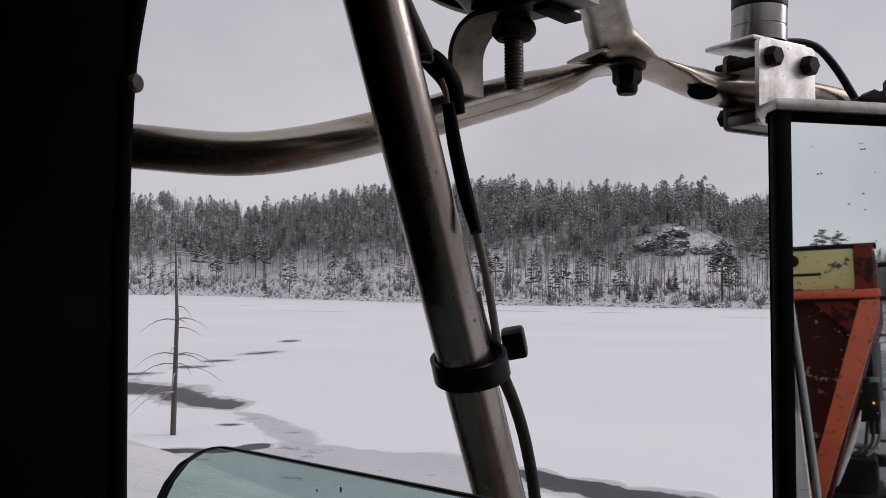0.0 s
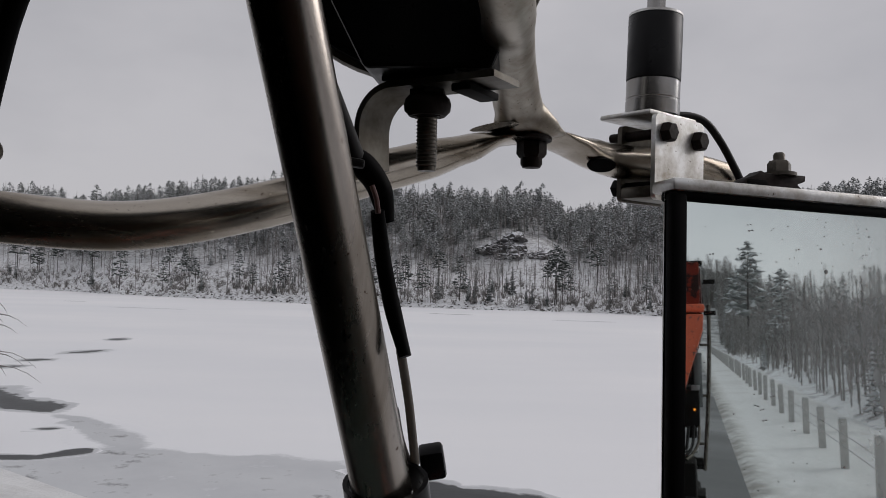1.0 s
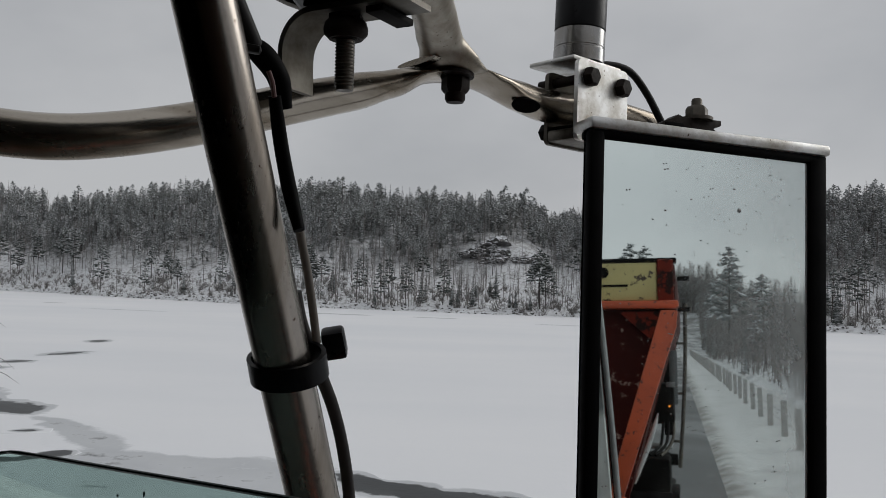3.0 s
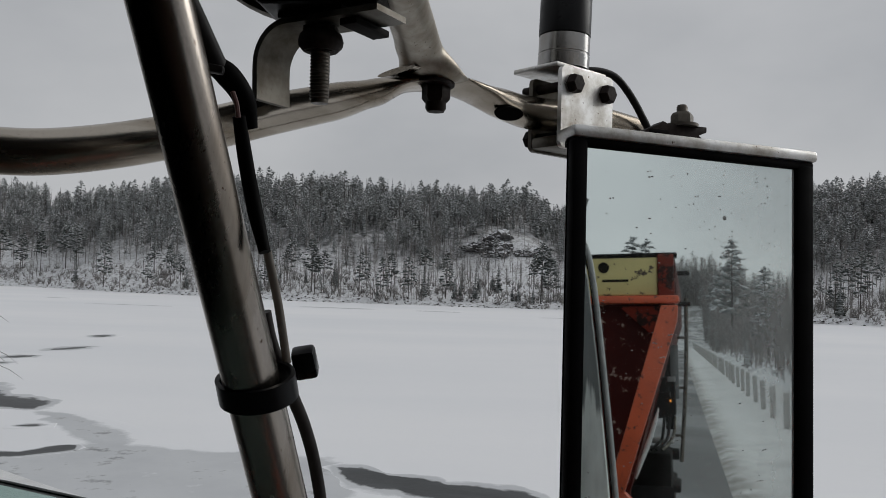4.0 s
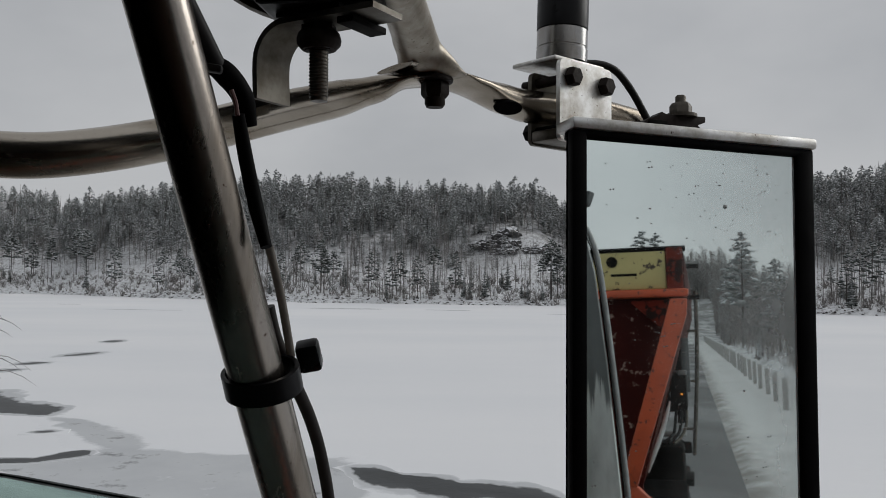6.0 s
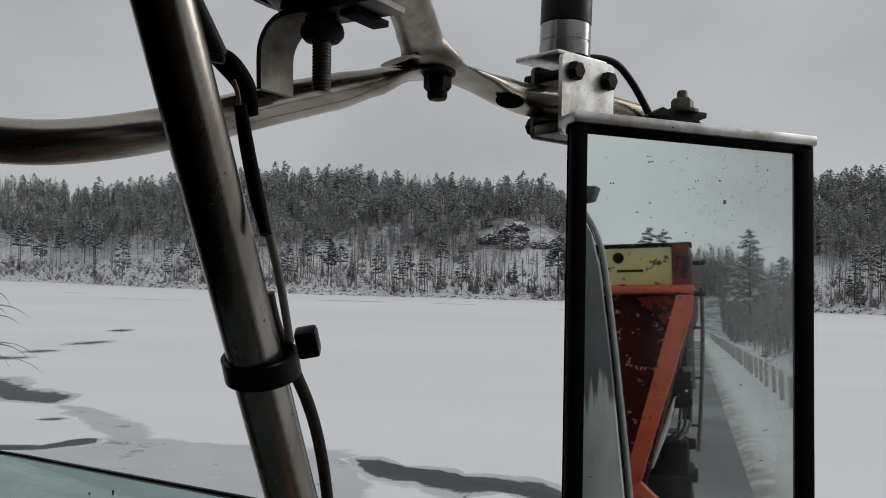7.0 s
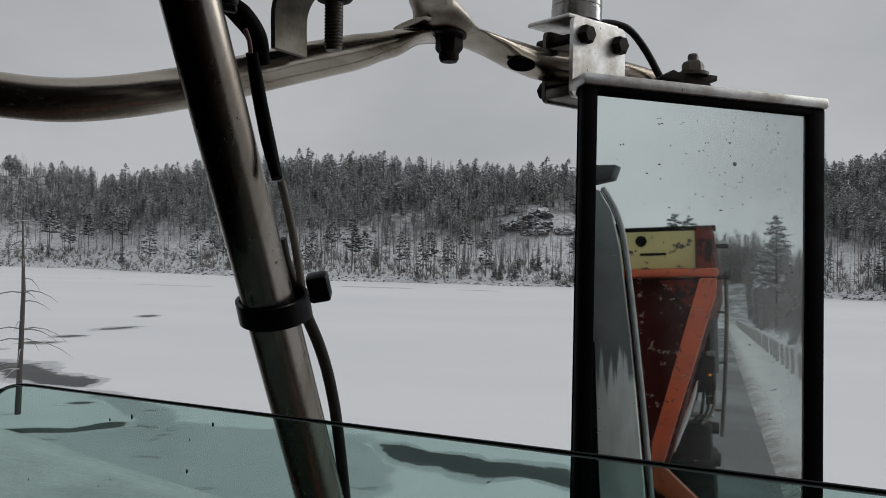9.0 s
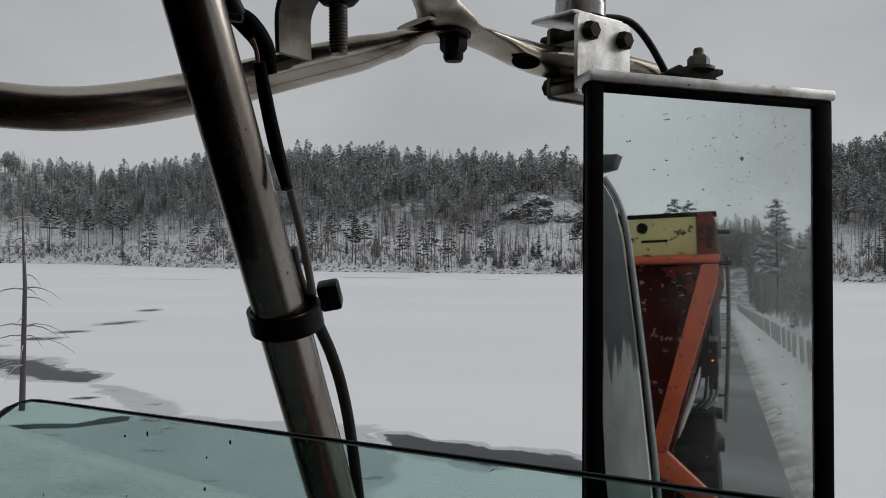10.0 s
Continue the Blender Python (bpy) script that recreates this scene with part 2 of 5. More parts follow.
m.rough(m.ramp(patch, (0.35, 0.28), (0.65, 0.65)))
m.bump(stone, 0.2, 0.004)
ASPHALT = m.m
m = Mat("rock", (0.1, 0.1, 0.1), 0.9)
lies = m.math("MULTIPLY", m.ramp(m.up(), (0.45, 0.0), (0.78, 1.0)), m.ramp(m.noise(0.5, 4.0), (0.38, 0.2), (0.54, 1.0)))
m.color(m.mix(lies, m.ramp(m.noise(0.8, 6.0, 0.7), (0.3, (0.035, 0.035, 0.037)), (0.7, (0.13, 0.127, 0.123))), (0.74, 0.76, 0.79)))
m.bump(m.noise(1.5, 6.0, 0.7), 0.7, 0.4)
ROCK = m.m
# Distant needles: snow dusting and haze both put into one paler grey.
NEEDLES = snowy("snow_dusted_hazed_needles", (0.13, 0.141, 0.137), (0.31, 0.322, 0.316), (-0.4, 0.8), 0.35, (0.60, 0.62, 0.64))
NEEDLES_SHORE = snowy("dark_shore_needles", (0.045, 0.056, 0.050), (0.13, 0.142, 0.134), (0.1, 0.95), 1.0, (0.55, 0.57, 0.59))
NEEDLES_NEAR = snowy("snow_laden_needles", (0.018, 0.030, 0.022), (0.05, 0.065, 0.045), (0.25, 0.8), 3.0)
BARK = snowy("grey_bark", (0.05, 0.046, 0.044), (0.10, 0.09, 0.085), (0.5, 0.9), 2.0)
TWIGS = snowy("bare_twigs", (0.14, 0.128, 0.122), (0.32, 0.305, 0.295), (0.45, 0.95), 1.0)
WEATHERED_WOOD = plain("weathered_post_wood", (0.40, 0.395, 0.38), 0.85, 0.4, 9)
GALVANISED = plain("galvanised_cable", (0.30, 0.30, 0.30), 0.5, 0.3, 40, 0.6)
MARKER_GREY = plain("grimy_grey_plastic", (0.055, 0.058, 0.06), 0.55, 0.4, 30, gloss=0.3)
MIRROR_SPRAY = plain("dried_mirror_spray", (0.50, 0.50, 0.49), 0.8)
MIRROR_SPRAY.node_tree.nodes["Principled BSDF"].inputs["Alpha"].default_value = 0.6
DROP = plain("dried_road_spray", (0.09, 0.095, 0.095), 0.6)

# ---- building helpers ----
# the lorry's own frame: x to its right, y ahead of it, z up
FWD, RIGHT = Vector((-0.8087, 0.5882, 0)), Vector((0.5882, 0.8087, 0))
LORRY = Matrix(((RIGHT.x, FWD.x, 0, 0), (RIGHT.y, FWD.y, 0, 0), (0, 0, 1, 0), (0, 0, 0, 1)))


def thing(name, base, label, category, group="", kind="", frame_of=LORRY):
    """An empty at the base of a thing; its parts are given in the coordinates of frame_of."""
    ob = new(name)
    ob.empty_display_size = 0.05
    ob.matrix_world = frame_of @ Matrix.Translation(base)
    ob["base"] = tuple(base)
    return tagged(ob, label, category, group, kind)


def part(name, bm, material, parent, label="", smooth=True):
    """Links a bmesh as one mesh under a thing or a part, and drops the bmesh."""
    me = bpy.data.meshes.new(name)
    root = parent
    while root.parent:
        root = root.parent
    base = Vector(root["base"])
    bmesh.ops.translate(bm, verts=bm.verts, vec=-base)
    bmesh.ops.recalc_face_normals(bm, faces=bm.faces)
    for f in bm.faces:
        f.smooth = smooth
    bm.to_mesh(me)
    bm.free()
    for mt in material if isinstance(material, (list, tuple)) else (material,):
        me.materials.append(mt)
    ob = new(name, me)
    ob.parent = parent
    if smooth:
        me.set_sharp_from_angle(angle=radians(38))
    return tagged(ob, label)


def sweep(path, radii, sides=20, steps=8, flat=None, cap=True, ripple=0.0):
    """A tube along a smooth curve through path. radii: one per point, or one for all; flat: per point a height factor of the section;
    ripple: shallow draw lines along the tube."""
    pts = [Vector(p) for p in path]
    k = len(pts)
    radii = radii if isinstance(radii, (list, tuple)) else [radii] * k
    round_ = flat is None
    flat = flat or [1.0] * k
    line = []
    for i in range(k - 1):
        p0, p1, p2, p3 = pts[max(i - 1, 0)], pts[i], pts[i + 1], pts[min(i + 2, k - 1)]
        for j in range(steps):
            u = j / steps
            q = 0.5 * ((2 * p1) + (p2 - p0) * u + (2 * p0 - 5 * p1 + 4 * p2 - p3) * u * u + (3 * p1 - p0 - 3 * p2 + p3) * u ** 3)
            w = u * u * (3 - 2 * u)
            line.append((q, radii[i] + (radii[i + 1] - radii[i]) * w, flat[i] + (flat[i + 1] - flat[i]) * w))
    line.append((pts[-1], radii[-1], flat[-1]))
    bm = bmesh.new()
    rings = []
    for i, (q, r, fl) in enumerate(line):
        d = (line[min(i + 1, len(line) - 1)][0] - line[max(i - 1, 0)][0]).normalized()
        if round_ and i:
            side = (side - d * side.dot(d)).normalized()
        else:
            side = d.cross(Vector((0, 0, 1)) if abs(d.z) < 0.9 else Vector((0, 1, 0))).normalized()
        up = side.cross(d).normalized()
        wide = 1 + (1 - fl) * 0.5
        angles = [2 * math.pi * s / sides for s in range(sides)]
        swell = [1 + ripple * (math.cos(4 * a + 0.6) + 0.35 * math.cos(11 * a + 1.7)) for a in angles]
        rings.append([bm.verts.new(q + side * (math.cos(a) * r * w_ * wide) + up * (math.sin(a) * r * w_ * fl)) for a, w_ in zip(angles, swell)])
    for a, b in zip(rings, rings[1:]):
        for s in range(sides):
            bm.faces.new((a[s], a[(s + 1) % sides], b[(s + 1) % sides], b[s]))
    if cap:
        bm.faces.new(rings[0])
        bm.faces.new(rings[-1])
    return bm


def turned(profile, m, sides=32):
    """A body of revolution about z from (radius, height) pairs, placed by m."""
    bm = bmesh.new()
    rings = []
    for r, h in profile:
        if r < 1e-6:
            rings.append([bm.verts.new(m @ Vector((0, 0, h)))])
        else:
            rings.append([bm.verts.new(m @ Vector((r * math.cos(2 * math.pi * s / sides), r * math.sin(2 * math.pi * s / sides), h))) for s in range(sides)])
    for a, b in zip(rings, rings[1:]):
        for s in range(sides):
            if len(a) == 1 and len(b) > 1:
                bm.faces.new((a[0], b[s], b[(s + 1) % sides]))
            elif len(b) == 1 and len(a) > 1:
                bm.faces.new((a[s], a[(s + 1) % sides], b[0]))
            elif len(a) > 1:
                bm.faces.new((a[s], a[(s + 1) % sides], b[(s + 1) % sides], b[s]))
    for ring, first in ((rings[0], True), (rings[-1], False)):
        if len(ring) > 1:
            bm.faces.new(ring)
    return bm


def block(size, m, bevel=0.002, seg=2):
    """A bevelled box of that size round the origin of m."""
    bm = bmesh.new()
    bmesh.ops.create_cube(bm, size=1.0, matrix=Matrix.Diagonal((*size, 1)))
    if bevel:
        bmesh.ops.bevel(bm, geom=list(bm.edges), offset=bevel, segments=seg, affect="EDGES", profile=0.5)
    bmesh.ops.transform(bm, matrix=m, verts=bm.verts)
    return bm


def slab(outline, m, thick, bevel=0.0):
    """A flat plate with that outline in x, z of m, thick along y."""
    bm = bmesh.new()
    vs = [bm.verts.new((x, 0, z)) for x, z in outline]
    f = bm.faces.new(vs)
    ext = bmesh.ops.extrude_face_region(bm, geom=[f])
    bmesh.ops.translate(bm, verts=[v for v in ext["geom"] if isinstance(v, bmesh.types.BMVert)], vec=(0, thick, 0))
    if bevel:
        bmesh.ops.bevel(bm, geom=list(bm.edges), offset=bevel, segments=2, affect="EDGES", profile=0.5)
    bmesh.ops.transform(bm, matrix=m, verts=bm.verts)
    return bm


def merge(*bms):
    """Joins bmeshes into the first."""
    for other in bms[1:]:
        me = bpy.data.meshes.new("joint")
        other.to_mesh(me)
        other.free()
        bms[0].from_mesh(me)
        bpy.data.meshes.remove(me)
    return bms[0]


def aim(origin, direction, up=(0, 0, 1)):
    """A frame at origin whose z points along direction."""
    z = Vector(direction).normalized()
    x = Vector(up).cross(z)
    x = x.normalized() if x.length > 1e-4 else Vector((1, 0, 0))
    y = z.cross(x)
    return Matrix(((x.x, y.x, z.x, origin[0]), (x.y, y.y, z.y, origin[1]), (x.z, y.z, z.z, origin[2]), (0, 0, 0, 1)))


def hex_head(at, direction, r, h):
    """A bolt head: a hexagon with a domed top."""
    return turned([(r, 0), (r, h * 0.75), (r * 0.8, h), (0, h * 1.02)], aim(at, direction), 6)


# ---- ground, lake and road ----
LAKE = -5.0
SHORE = [(-180, 300), (-70, 330), (-50, 350), (-38, 335), (-27.5, 309), (-24.4, 290), (-21.2, 261), (-13.9, 231), (-8.4, 216), (-3.1, 207), (2.6, 206), (9.4, 205), (17, 196), (24.8, 187), (40, 182), (70, 175), (95, 150), (120, 90), (180, 80)]
SKYLINE = [(-180, 0.05), (-45, 0.075), (-34, 0.082), (-29, 0.090), (-25.9, 0.088), (-24.3, 0.083), (-23.4, 0.078), (-22.4, 0.083), (-19.7, 0.094), (-17.3, 0.101), (-11.6, 0.1125), (-7.1, 0.112), (-3.3, 0.109), (0.5, 0.105), (5.0, 0.106), (6.8, 0.101), (8.2, 0.086), (10, 0.090), (15, 0.103), (24.7, 0.115), (30, 0.119), (45, 0.11), (180, 0.05)]
RIDGE = 125.0
OUTCROP_AZ, OUTCROP_S = 4.6, 58.0
CLIMB = 0.012      # the road rises gently behind the lorry


def table(rows_, a):
    return np.interp(a, [r[0] for r in rows_], [r[1] for r in rows_])


def smooth(x, a, b):
    u = np.clip((x - a) / (b - a), 0, 1)
    return u * u * (3 - 2 * u)


def wobble(x, y, scale, seed=0.0):
    """A cheap smooth wave pattern about 0, for arrays."""
    x, y = np.asarray(x) / scale + seed, np.asarray(y) / scale - seed
    return (np.sin(x * 1.7 + 1.3 * np.sin(y * 0.9)) + np.sin(y * 2.1 + 1.1 * np.sin(x * 1.2 + 2)) + 0.6 * np.sin(3.3 * x - 2.7 * y) + 0.4 * np.sin(5.1 * y + 4.3 * x)) / 3.0


def climb(ahead):
    return CLIMB * np.clip(-np.asarray(ahead, float) - 8, 0, 260)


def height(x, y):
    """The ground's height at world x, y (arrays)."""
    x, y = np.asarray(x, float), np.asarray(y, float)
    az, r = np.degrees(np.arctan2(x, y)), np.hypot(x, y)
    lat, ahead = x * RIGHT.x + y * RIGHT.y, x * FWD.x + y * FWD.y
    shore = table(SHORE, az) + 5 * wobble(x, y, 26.0)
    s = r - shore
    top = 2.3 + (table(SHORE, az) + RIDGE) * table(SKYLINE, az) - 9.6
    u = np.clip(s / RIDGE, 0, 1)
    hill = LAKE + 0.9 * smooth(s, -0.5, 3) + (top - LAKE) * (0.35 * u + 0.65 * u * u * (3 - 2 * u)) - 0.10 * np.clip(s - RIDGE, 0, 200)
    hill = hill + smooth(s, 4, 40) * (1.6 * wobble(x, y, 17.0, 3.0) + 0.5 * wobble(x, y, 5.0, 7.0))
    cliff = smooth(s, OUTCROP_S - 6, OUTCROP_S) * (1 - smooth(s, OUTCROP_S + 12, OUTCROP_S + 50)) * np.exp(-((az - OUTCROP_AZ) / 3.4) ** 2)
    hill = hill + 4.2 * cliff
    h = np.where(s > -0.5, hill, LAKE - 1.0)
    bank = -0.05 - 5.6 * smooth(lat, 4.6, 9.4)
    h = np.maximum(h, np.where(lat < 9.4, bank, LAKE - 1.0))
    rear = smooth(-ahead, 8, 28) * (1 - smooth(lat, 70, 110))
    h = np.where((rear > 0) & ((lat > 4.6) | (ahead < -175)), np.maximum(h, h * (1 - rear) + rear * (0.15 + 1.0 * smooth(lat, 4.6, 6.8) + 0.25 * wobble(x, y, 9.0) + 6 * smooth(-ahead, 178, 260))), h)
    spit = smooth(ahead, 66, 84) * (1 - smooth(lat + 3 * wobble(x, y, 9.0), 22, 36))
    h = np.where((spit > 0) & (lat > 4.6) & (s < 0), np.maximum(h, LAKE - 1 + 2.6 * spit + 0.25 * wobble(x, y, 4.0)), h)
    left = smooth(-lat, 9, 30)
    h = np.where(lat < -9, -0.05 + left * (3 + 1.0 * wobble(x, y, 20.0)), h)
    return h + climb(ahead) * (1 - smooth(lat, 60, 110)) * (ahead < -8)


def grid_object(name, xs, ys, zs, material, label, category, smooth_shade=True):
    """A sheet from 2-D arrays of coordinates."""
    a, b = xs.shape
    me = bpy.data.meshes.new(name)
    idx = np.arange(a * b).reshape(a, b)
    quads = np.stack([idx[:-1, :-1], idx[1:, :-1], idx[1:, 1:], idx[:-1, 1:]], -1).reshape(-1, 4)
    me.from_pydata(np.stack([xs, ys, zs], -1).reshape(-1, 3).tolist(), [], quads.tolist())
    me.polygons.foreach_set("use_smooth", [smooth_shade] * len(me.polygons))
    me.materials.append(material)
    return tagged(new(name, me), label, category, kind="structure")


azs = np.radians(np.concatenate([np.arange(-180, -46, 2.0), np.arange(-46, 46, 0.4), np.arange(46, 180.1, 2.0)]))
rads = np.concatenate([[0.0], np.geomspace(2, 150, 60), np.arange(153, 560, 3.5), np.geomspace(570, 4200, 14)])
AZ, RA = np.meshgrid(azs, rads, indexing="ij")
gx, gy = RA * np.sin(AZ), RA * np.cos(AZ)
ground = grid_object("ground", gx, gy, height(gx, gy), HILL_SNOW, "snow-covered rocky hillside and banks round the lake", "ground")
from_shore = RA - table(SHORE, np.degrees(AZ))
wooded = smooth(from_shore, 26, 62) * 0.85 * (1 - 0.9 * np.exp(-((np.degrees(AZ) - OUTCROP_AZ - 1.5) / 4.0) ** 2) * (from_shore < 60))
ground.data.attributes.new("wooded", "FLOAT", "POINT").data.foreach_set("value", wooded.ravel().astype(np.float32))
ice_r = np.concatenate([[0.5], np.geomspace(8, 460, 60)])
AZ, RA = np.meshgrid(np.radians(np.arange(-180, 180.1, 3.0)), ice_r, indexing="ij")
grid_object("lake_ice", RA * np.sin(AZ), RA * np.cos(AZ), np.full(AZ.shape, LAKE), LAKE_SNOW, "frozen lake under smooth fresh snow", "lake")


ROAD_BEND = 0.014     # the road veers off to the left behind the lorry


def lorry_strip(name, lats, aheads, zfun, material, label, category):
    la, ah = np.meshgrid(np.array(lats), np.array(aheads), indexing="ij")
    bent = la + ROAD_BEND * np.minimum(ah + 8, 0)
    x, y = bent * RIGHT.x + ah * FWD.x, bent * RIGHT.y + ah * FWD.y
    return grid_object(name, x, y, zfun(la, ah) + climb(ah), material, label, category)


def clods(a, b):
    """Uneven trodden snow, in metres."""
    flat_ = [0.030 * noise.noise(Vector((p * 1.1, q * 0.8, 2.0))) + 0.010 * noise.noise(Vector((p * 3.1, q * 1.2, 7.0))) for p, q in zip(a.ravel(), b.ravel())]
    return np.array(flat_).reshape(a.shape)


along = np.concatenate([-np.geomspace(182, 20, 50), np.arange(-19.6, 20, 0.4), np.geomspace(20.5, 300, 50)])
lorry_strip("road", np.linspace(-6.6, 1.17, 8), along, lambda a, b: 0.02 - 0.004 * np.abs(a + 2.8), ASPHALT, "wet two-lane asphalt road with slushy edges", "road")
shoulder = lorry_strip("snow_shoulder", np.linspace(1.07, 5.0, 34), along,
            lambda a, b: -0.02 + 0.10 * smooth(a, 1.07, 1.37) + 0.05 * smooth(a, 1.5, 2.6) + clods(a, b) * smooth(a, 1.3, 2.0) - 0.16 * smooth(a, 4.2, 5.0),
            SHOULDER, "ploughed snowy road shoulder spattered with road dirt", "shoulder")

splash = np.repeat(1 - smooth(np.linspace(1.07, 5.0, 34), 1.17, 1.8), len(along))
shoulder.data.attributes.new("splashed", "FLOAT", "POINT").data.foreach_set("value", splash.astype(np.float32))

# leads of open water and slush in the ice; world places on the lake
rng = np.random.default_rng(11)


def lead(line, widths, strength=1.0, rough=0.3, wet=True, halo=1.9, power=1.1, taper=8.0, rim=0.0):
    """A flat ragged lead along a line of world points; core runs from 0 at its rim to strength in its middle."""
    pts = np.array(line, float)
    k, across = 90, 13
    u = np.linspace(0, len(pts) - 1, k)
    lx, ly, w = (np.interp(u, range(len(pts)), v) for v in (pts[:, 0], pts[:, 1], widths))
    for _ in range(3):
        for v in (lx, ly, w):
            v[1:-1] = (v[:-2] + 2 * v[1:-1] + v[2:]) / 4
    dx, dy = np.gradient(lx), np.gradient(ly)
    ln = np.hypot(dx, dy) + 1e-9
    nx, ny = -dy / ln, dx / ln
    seed = rng.uniform(0, 50)
    z = LAKE + 0.006 + 0.003 * len(LEADS)
    ends = np.minimum(1, np.minimum(np.linspace(0, taper, k), np.linspace(taper, 0, k)))
    co, val = [], []
    for j in range(across):
        a = 2 * j / (across - 1) - 1
        ww = w * halo * (1 + rough * wobble(lx, ly, 2.6, seed + (9 if a > 0 else 0)) + 0.4 * rough * wobble(lx, ly, 0.9, seed + a))
        co.append(np.stack([lx + nx * ww * a, ly + ny * ww * a, np.where((abs(a) > 0.95) | (ends < 0.1), LAKE - 0.01, z)], -1))
        val.append(rim * (1 - abs(a) ** 6) + (strength - rim) * (1 - abs(a) ** power) * ends - 0.22 * (1 - ends))
    idx = np.arange(across * k).reshape(across, k)
    quads = np.stack([idx[:-1, :-1], idx[1:, :-1], idx[1:, 1:], idx[:-1, 1:]], -1).reshape(-1, 4)
    name = "open_water" if wet else "slush"
    me = bpy.data.meshes.new(name)
    me.from_pydata(np.concatenate(co).tolist(), [], quads.tolist())
    me.attributes.new("core", "FLOAT", "POINT").data.foreach_set("value", np.concatenate(val).astype(np.float32))
    me.materials.append(LEAD)
    LEADS.append(name)
    return tagged(new(name, me), "dark open water lead with slushy rims in the lake ice" if wet else "grey slush streak on the lake ice", "open water" if wet else "slush", kind="structure")


LEADS = []


def slush_sheet(outline, core=0.40, step=0.3):
    """A flat sheet of grey slush that fades into the snow at an uneven edge."""
    ring = np.array(outline, float)
    low, high = ring.min(0) - 1.5, ring.max(0) + 1.5
    xs, ys = np.meshgrid(np.arange(low[0], high[0], step), np.arange(low[1], high[1], step), indexing="ij")
    wx, wy = xs + 0.22 * wobble(xs, ys, 0.9, 3.0), ys + 0.3 * wobble(xs, ys, 1.1, 8.0)
    far, inside = np.full(xs.shape, 1e9), np.zeros(xs.shape, bool)
    for (ax, ay), (bx, by) in zip(ring, np.roll(ring, -1, 0)):
        u = np.clip(((wx - ax) * (bx - ax) + (wy - ay) * (by - ay)) / ((bx - ax) ** 2 + (by - ay) ** 2), 0, 1)
        far = np.minimum(far, np.hypot(wx - ax - u * (bx - ax), wy - ay - u * (by - ay)))
        inside ^= ((ay > wy) != (by > wy)) & (wx < (bx - ax) * (wy - ay) / (by - ay + 1e-12) + ax)
    depth = np.where(inside, far, -far)
    sheet = grid_object("slush", xs, ys, np.where(depth > -1.0, LAKE + 0.004, LAKE - 0.05), LEAD, "smooth grey slush sheet on the lake ice", "slush")
    sheet.data.attributes.new("core", "FLOAT", "POINT").data.foreach_set("value", np.clip(core * (depth + 0.45) / 0.9, -0.3, core).ravel().astype(np.float32))
    return sheet


# the slush tongue beside the road and the leads in and round it
slush_sheet([(-19.6, 42.9), (-17.5, 41.9), (-15.8, 40.6), (-14.0, 38.6), (-13.1, 37.6), (-12.0, 35.3), (-10.9, 34.6), (-9.0, 34.4), (-6.5, 34.3), (-3.9, 33.6), (-2.4, 32.0), (-2.2, 29.2), (-2.3, 25.7), (-4.0, 21), (-8.4, 20), (-16, 22), (-20, 31.2), (-16.6, 32.3), (-15.4, 32.5), (-14.4, 33.6), (-13.8, 34.8), (-14.7, 36.1), (-16.9, 38.9)])
for line, w, power in (
    ([(-40, 55), (-30.0, 50.2), (-26.6, 48.4), (-24.1, 46.6), (-22.3, 45.3), (-20.8, 43.9), (-19.2, 42.6)], [0.9, 0.9, 0.85, 0.8, 0.65, 0.45, 0.2], 0.8),
    ([(-24, 30.6), (-18.8, 31.8), (-16.9, 32.8), (-15.6, 32.9), (-14.9, 33.8), (-14.5, 34.4), (-13.9, 34.9)], [0.24, 0.26, 0.22, 0.22, 0.24, 0.28, 0.12], 0.9),
    ([(-3.8, 32.6), (-2.9, 31.7), (-1.6, 30.4), (-0.6, 29.7), (0.3, 29.2), (1.5, 28.9), (2.4, 28.3), (3.2, 27.6), (4.4, 26.7), (6.5, 25.4), (11, 23.6)], [0.2, 0.3, 0.45, 0.55, 0.62, 0.68, 0.62, 0.5, 0.42, 0.62, 0.8], 0.8),
):
    lead(line, w, 1.0, 0.6, True, 3.6, power, 8.0, 0.2)
for cx, cy, dx, dy, w in ((-33.9, 88.6, 0.9, 0.0, 0.8), (-31.3, 74.5, 0.75, 1.9, 0.5), (-31.9, 66.9, 0.75, 0.9, 0.45), (-31.7, 61.9, 0.9, 0.8, 0.5), (-33.6, 56.8, 1.2, 0.7, 0.55), (-17.8, 38.6, 0.5, 0.15, 0.16)):
    lead([(cx - 2.2 * dx, cy - 2.2 * dy), (cx - 0.7 * dx, cy - 0.7 * dy), (cx + 0.7 * dx, cy + 0.7 * dy), (cx + 2.2 * dx, cy + 2.2 * dy)], [0.7 * w, w, w, 0.7 * w], 1.0, 0.14, True, 4.2, 0.62, 2.6)
for cx, cy, ln, w in ((-19.3, 175.6, 9, 1.6), (1.5, 172.4, 5.4, 1.2), (-81, 186, 3.2, 0.8), (-57, 162, 9, 0.7), (26, 158, 6, 0.8), (78, 128, 5, 0.7)):
    lead([(cx - ln, cy + 0.14 * ln), (cx - 0.4 * ln, cy + 0.06 * ln), (cx + 0.4 * ln, cy - 0.06 * ln), (cx + ln, cy - 0.14 * ln)], [0.5 * w, w, w, 0.5 * w], 0.5, 0.3, False)


# ---- woods on the far shore ----
def tri_soup():
    return {"v": [], "f": [], "m": []}


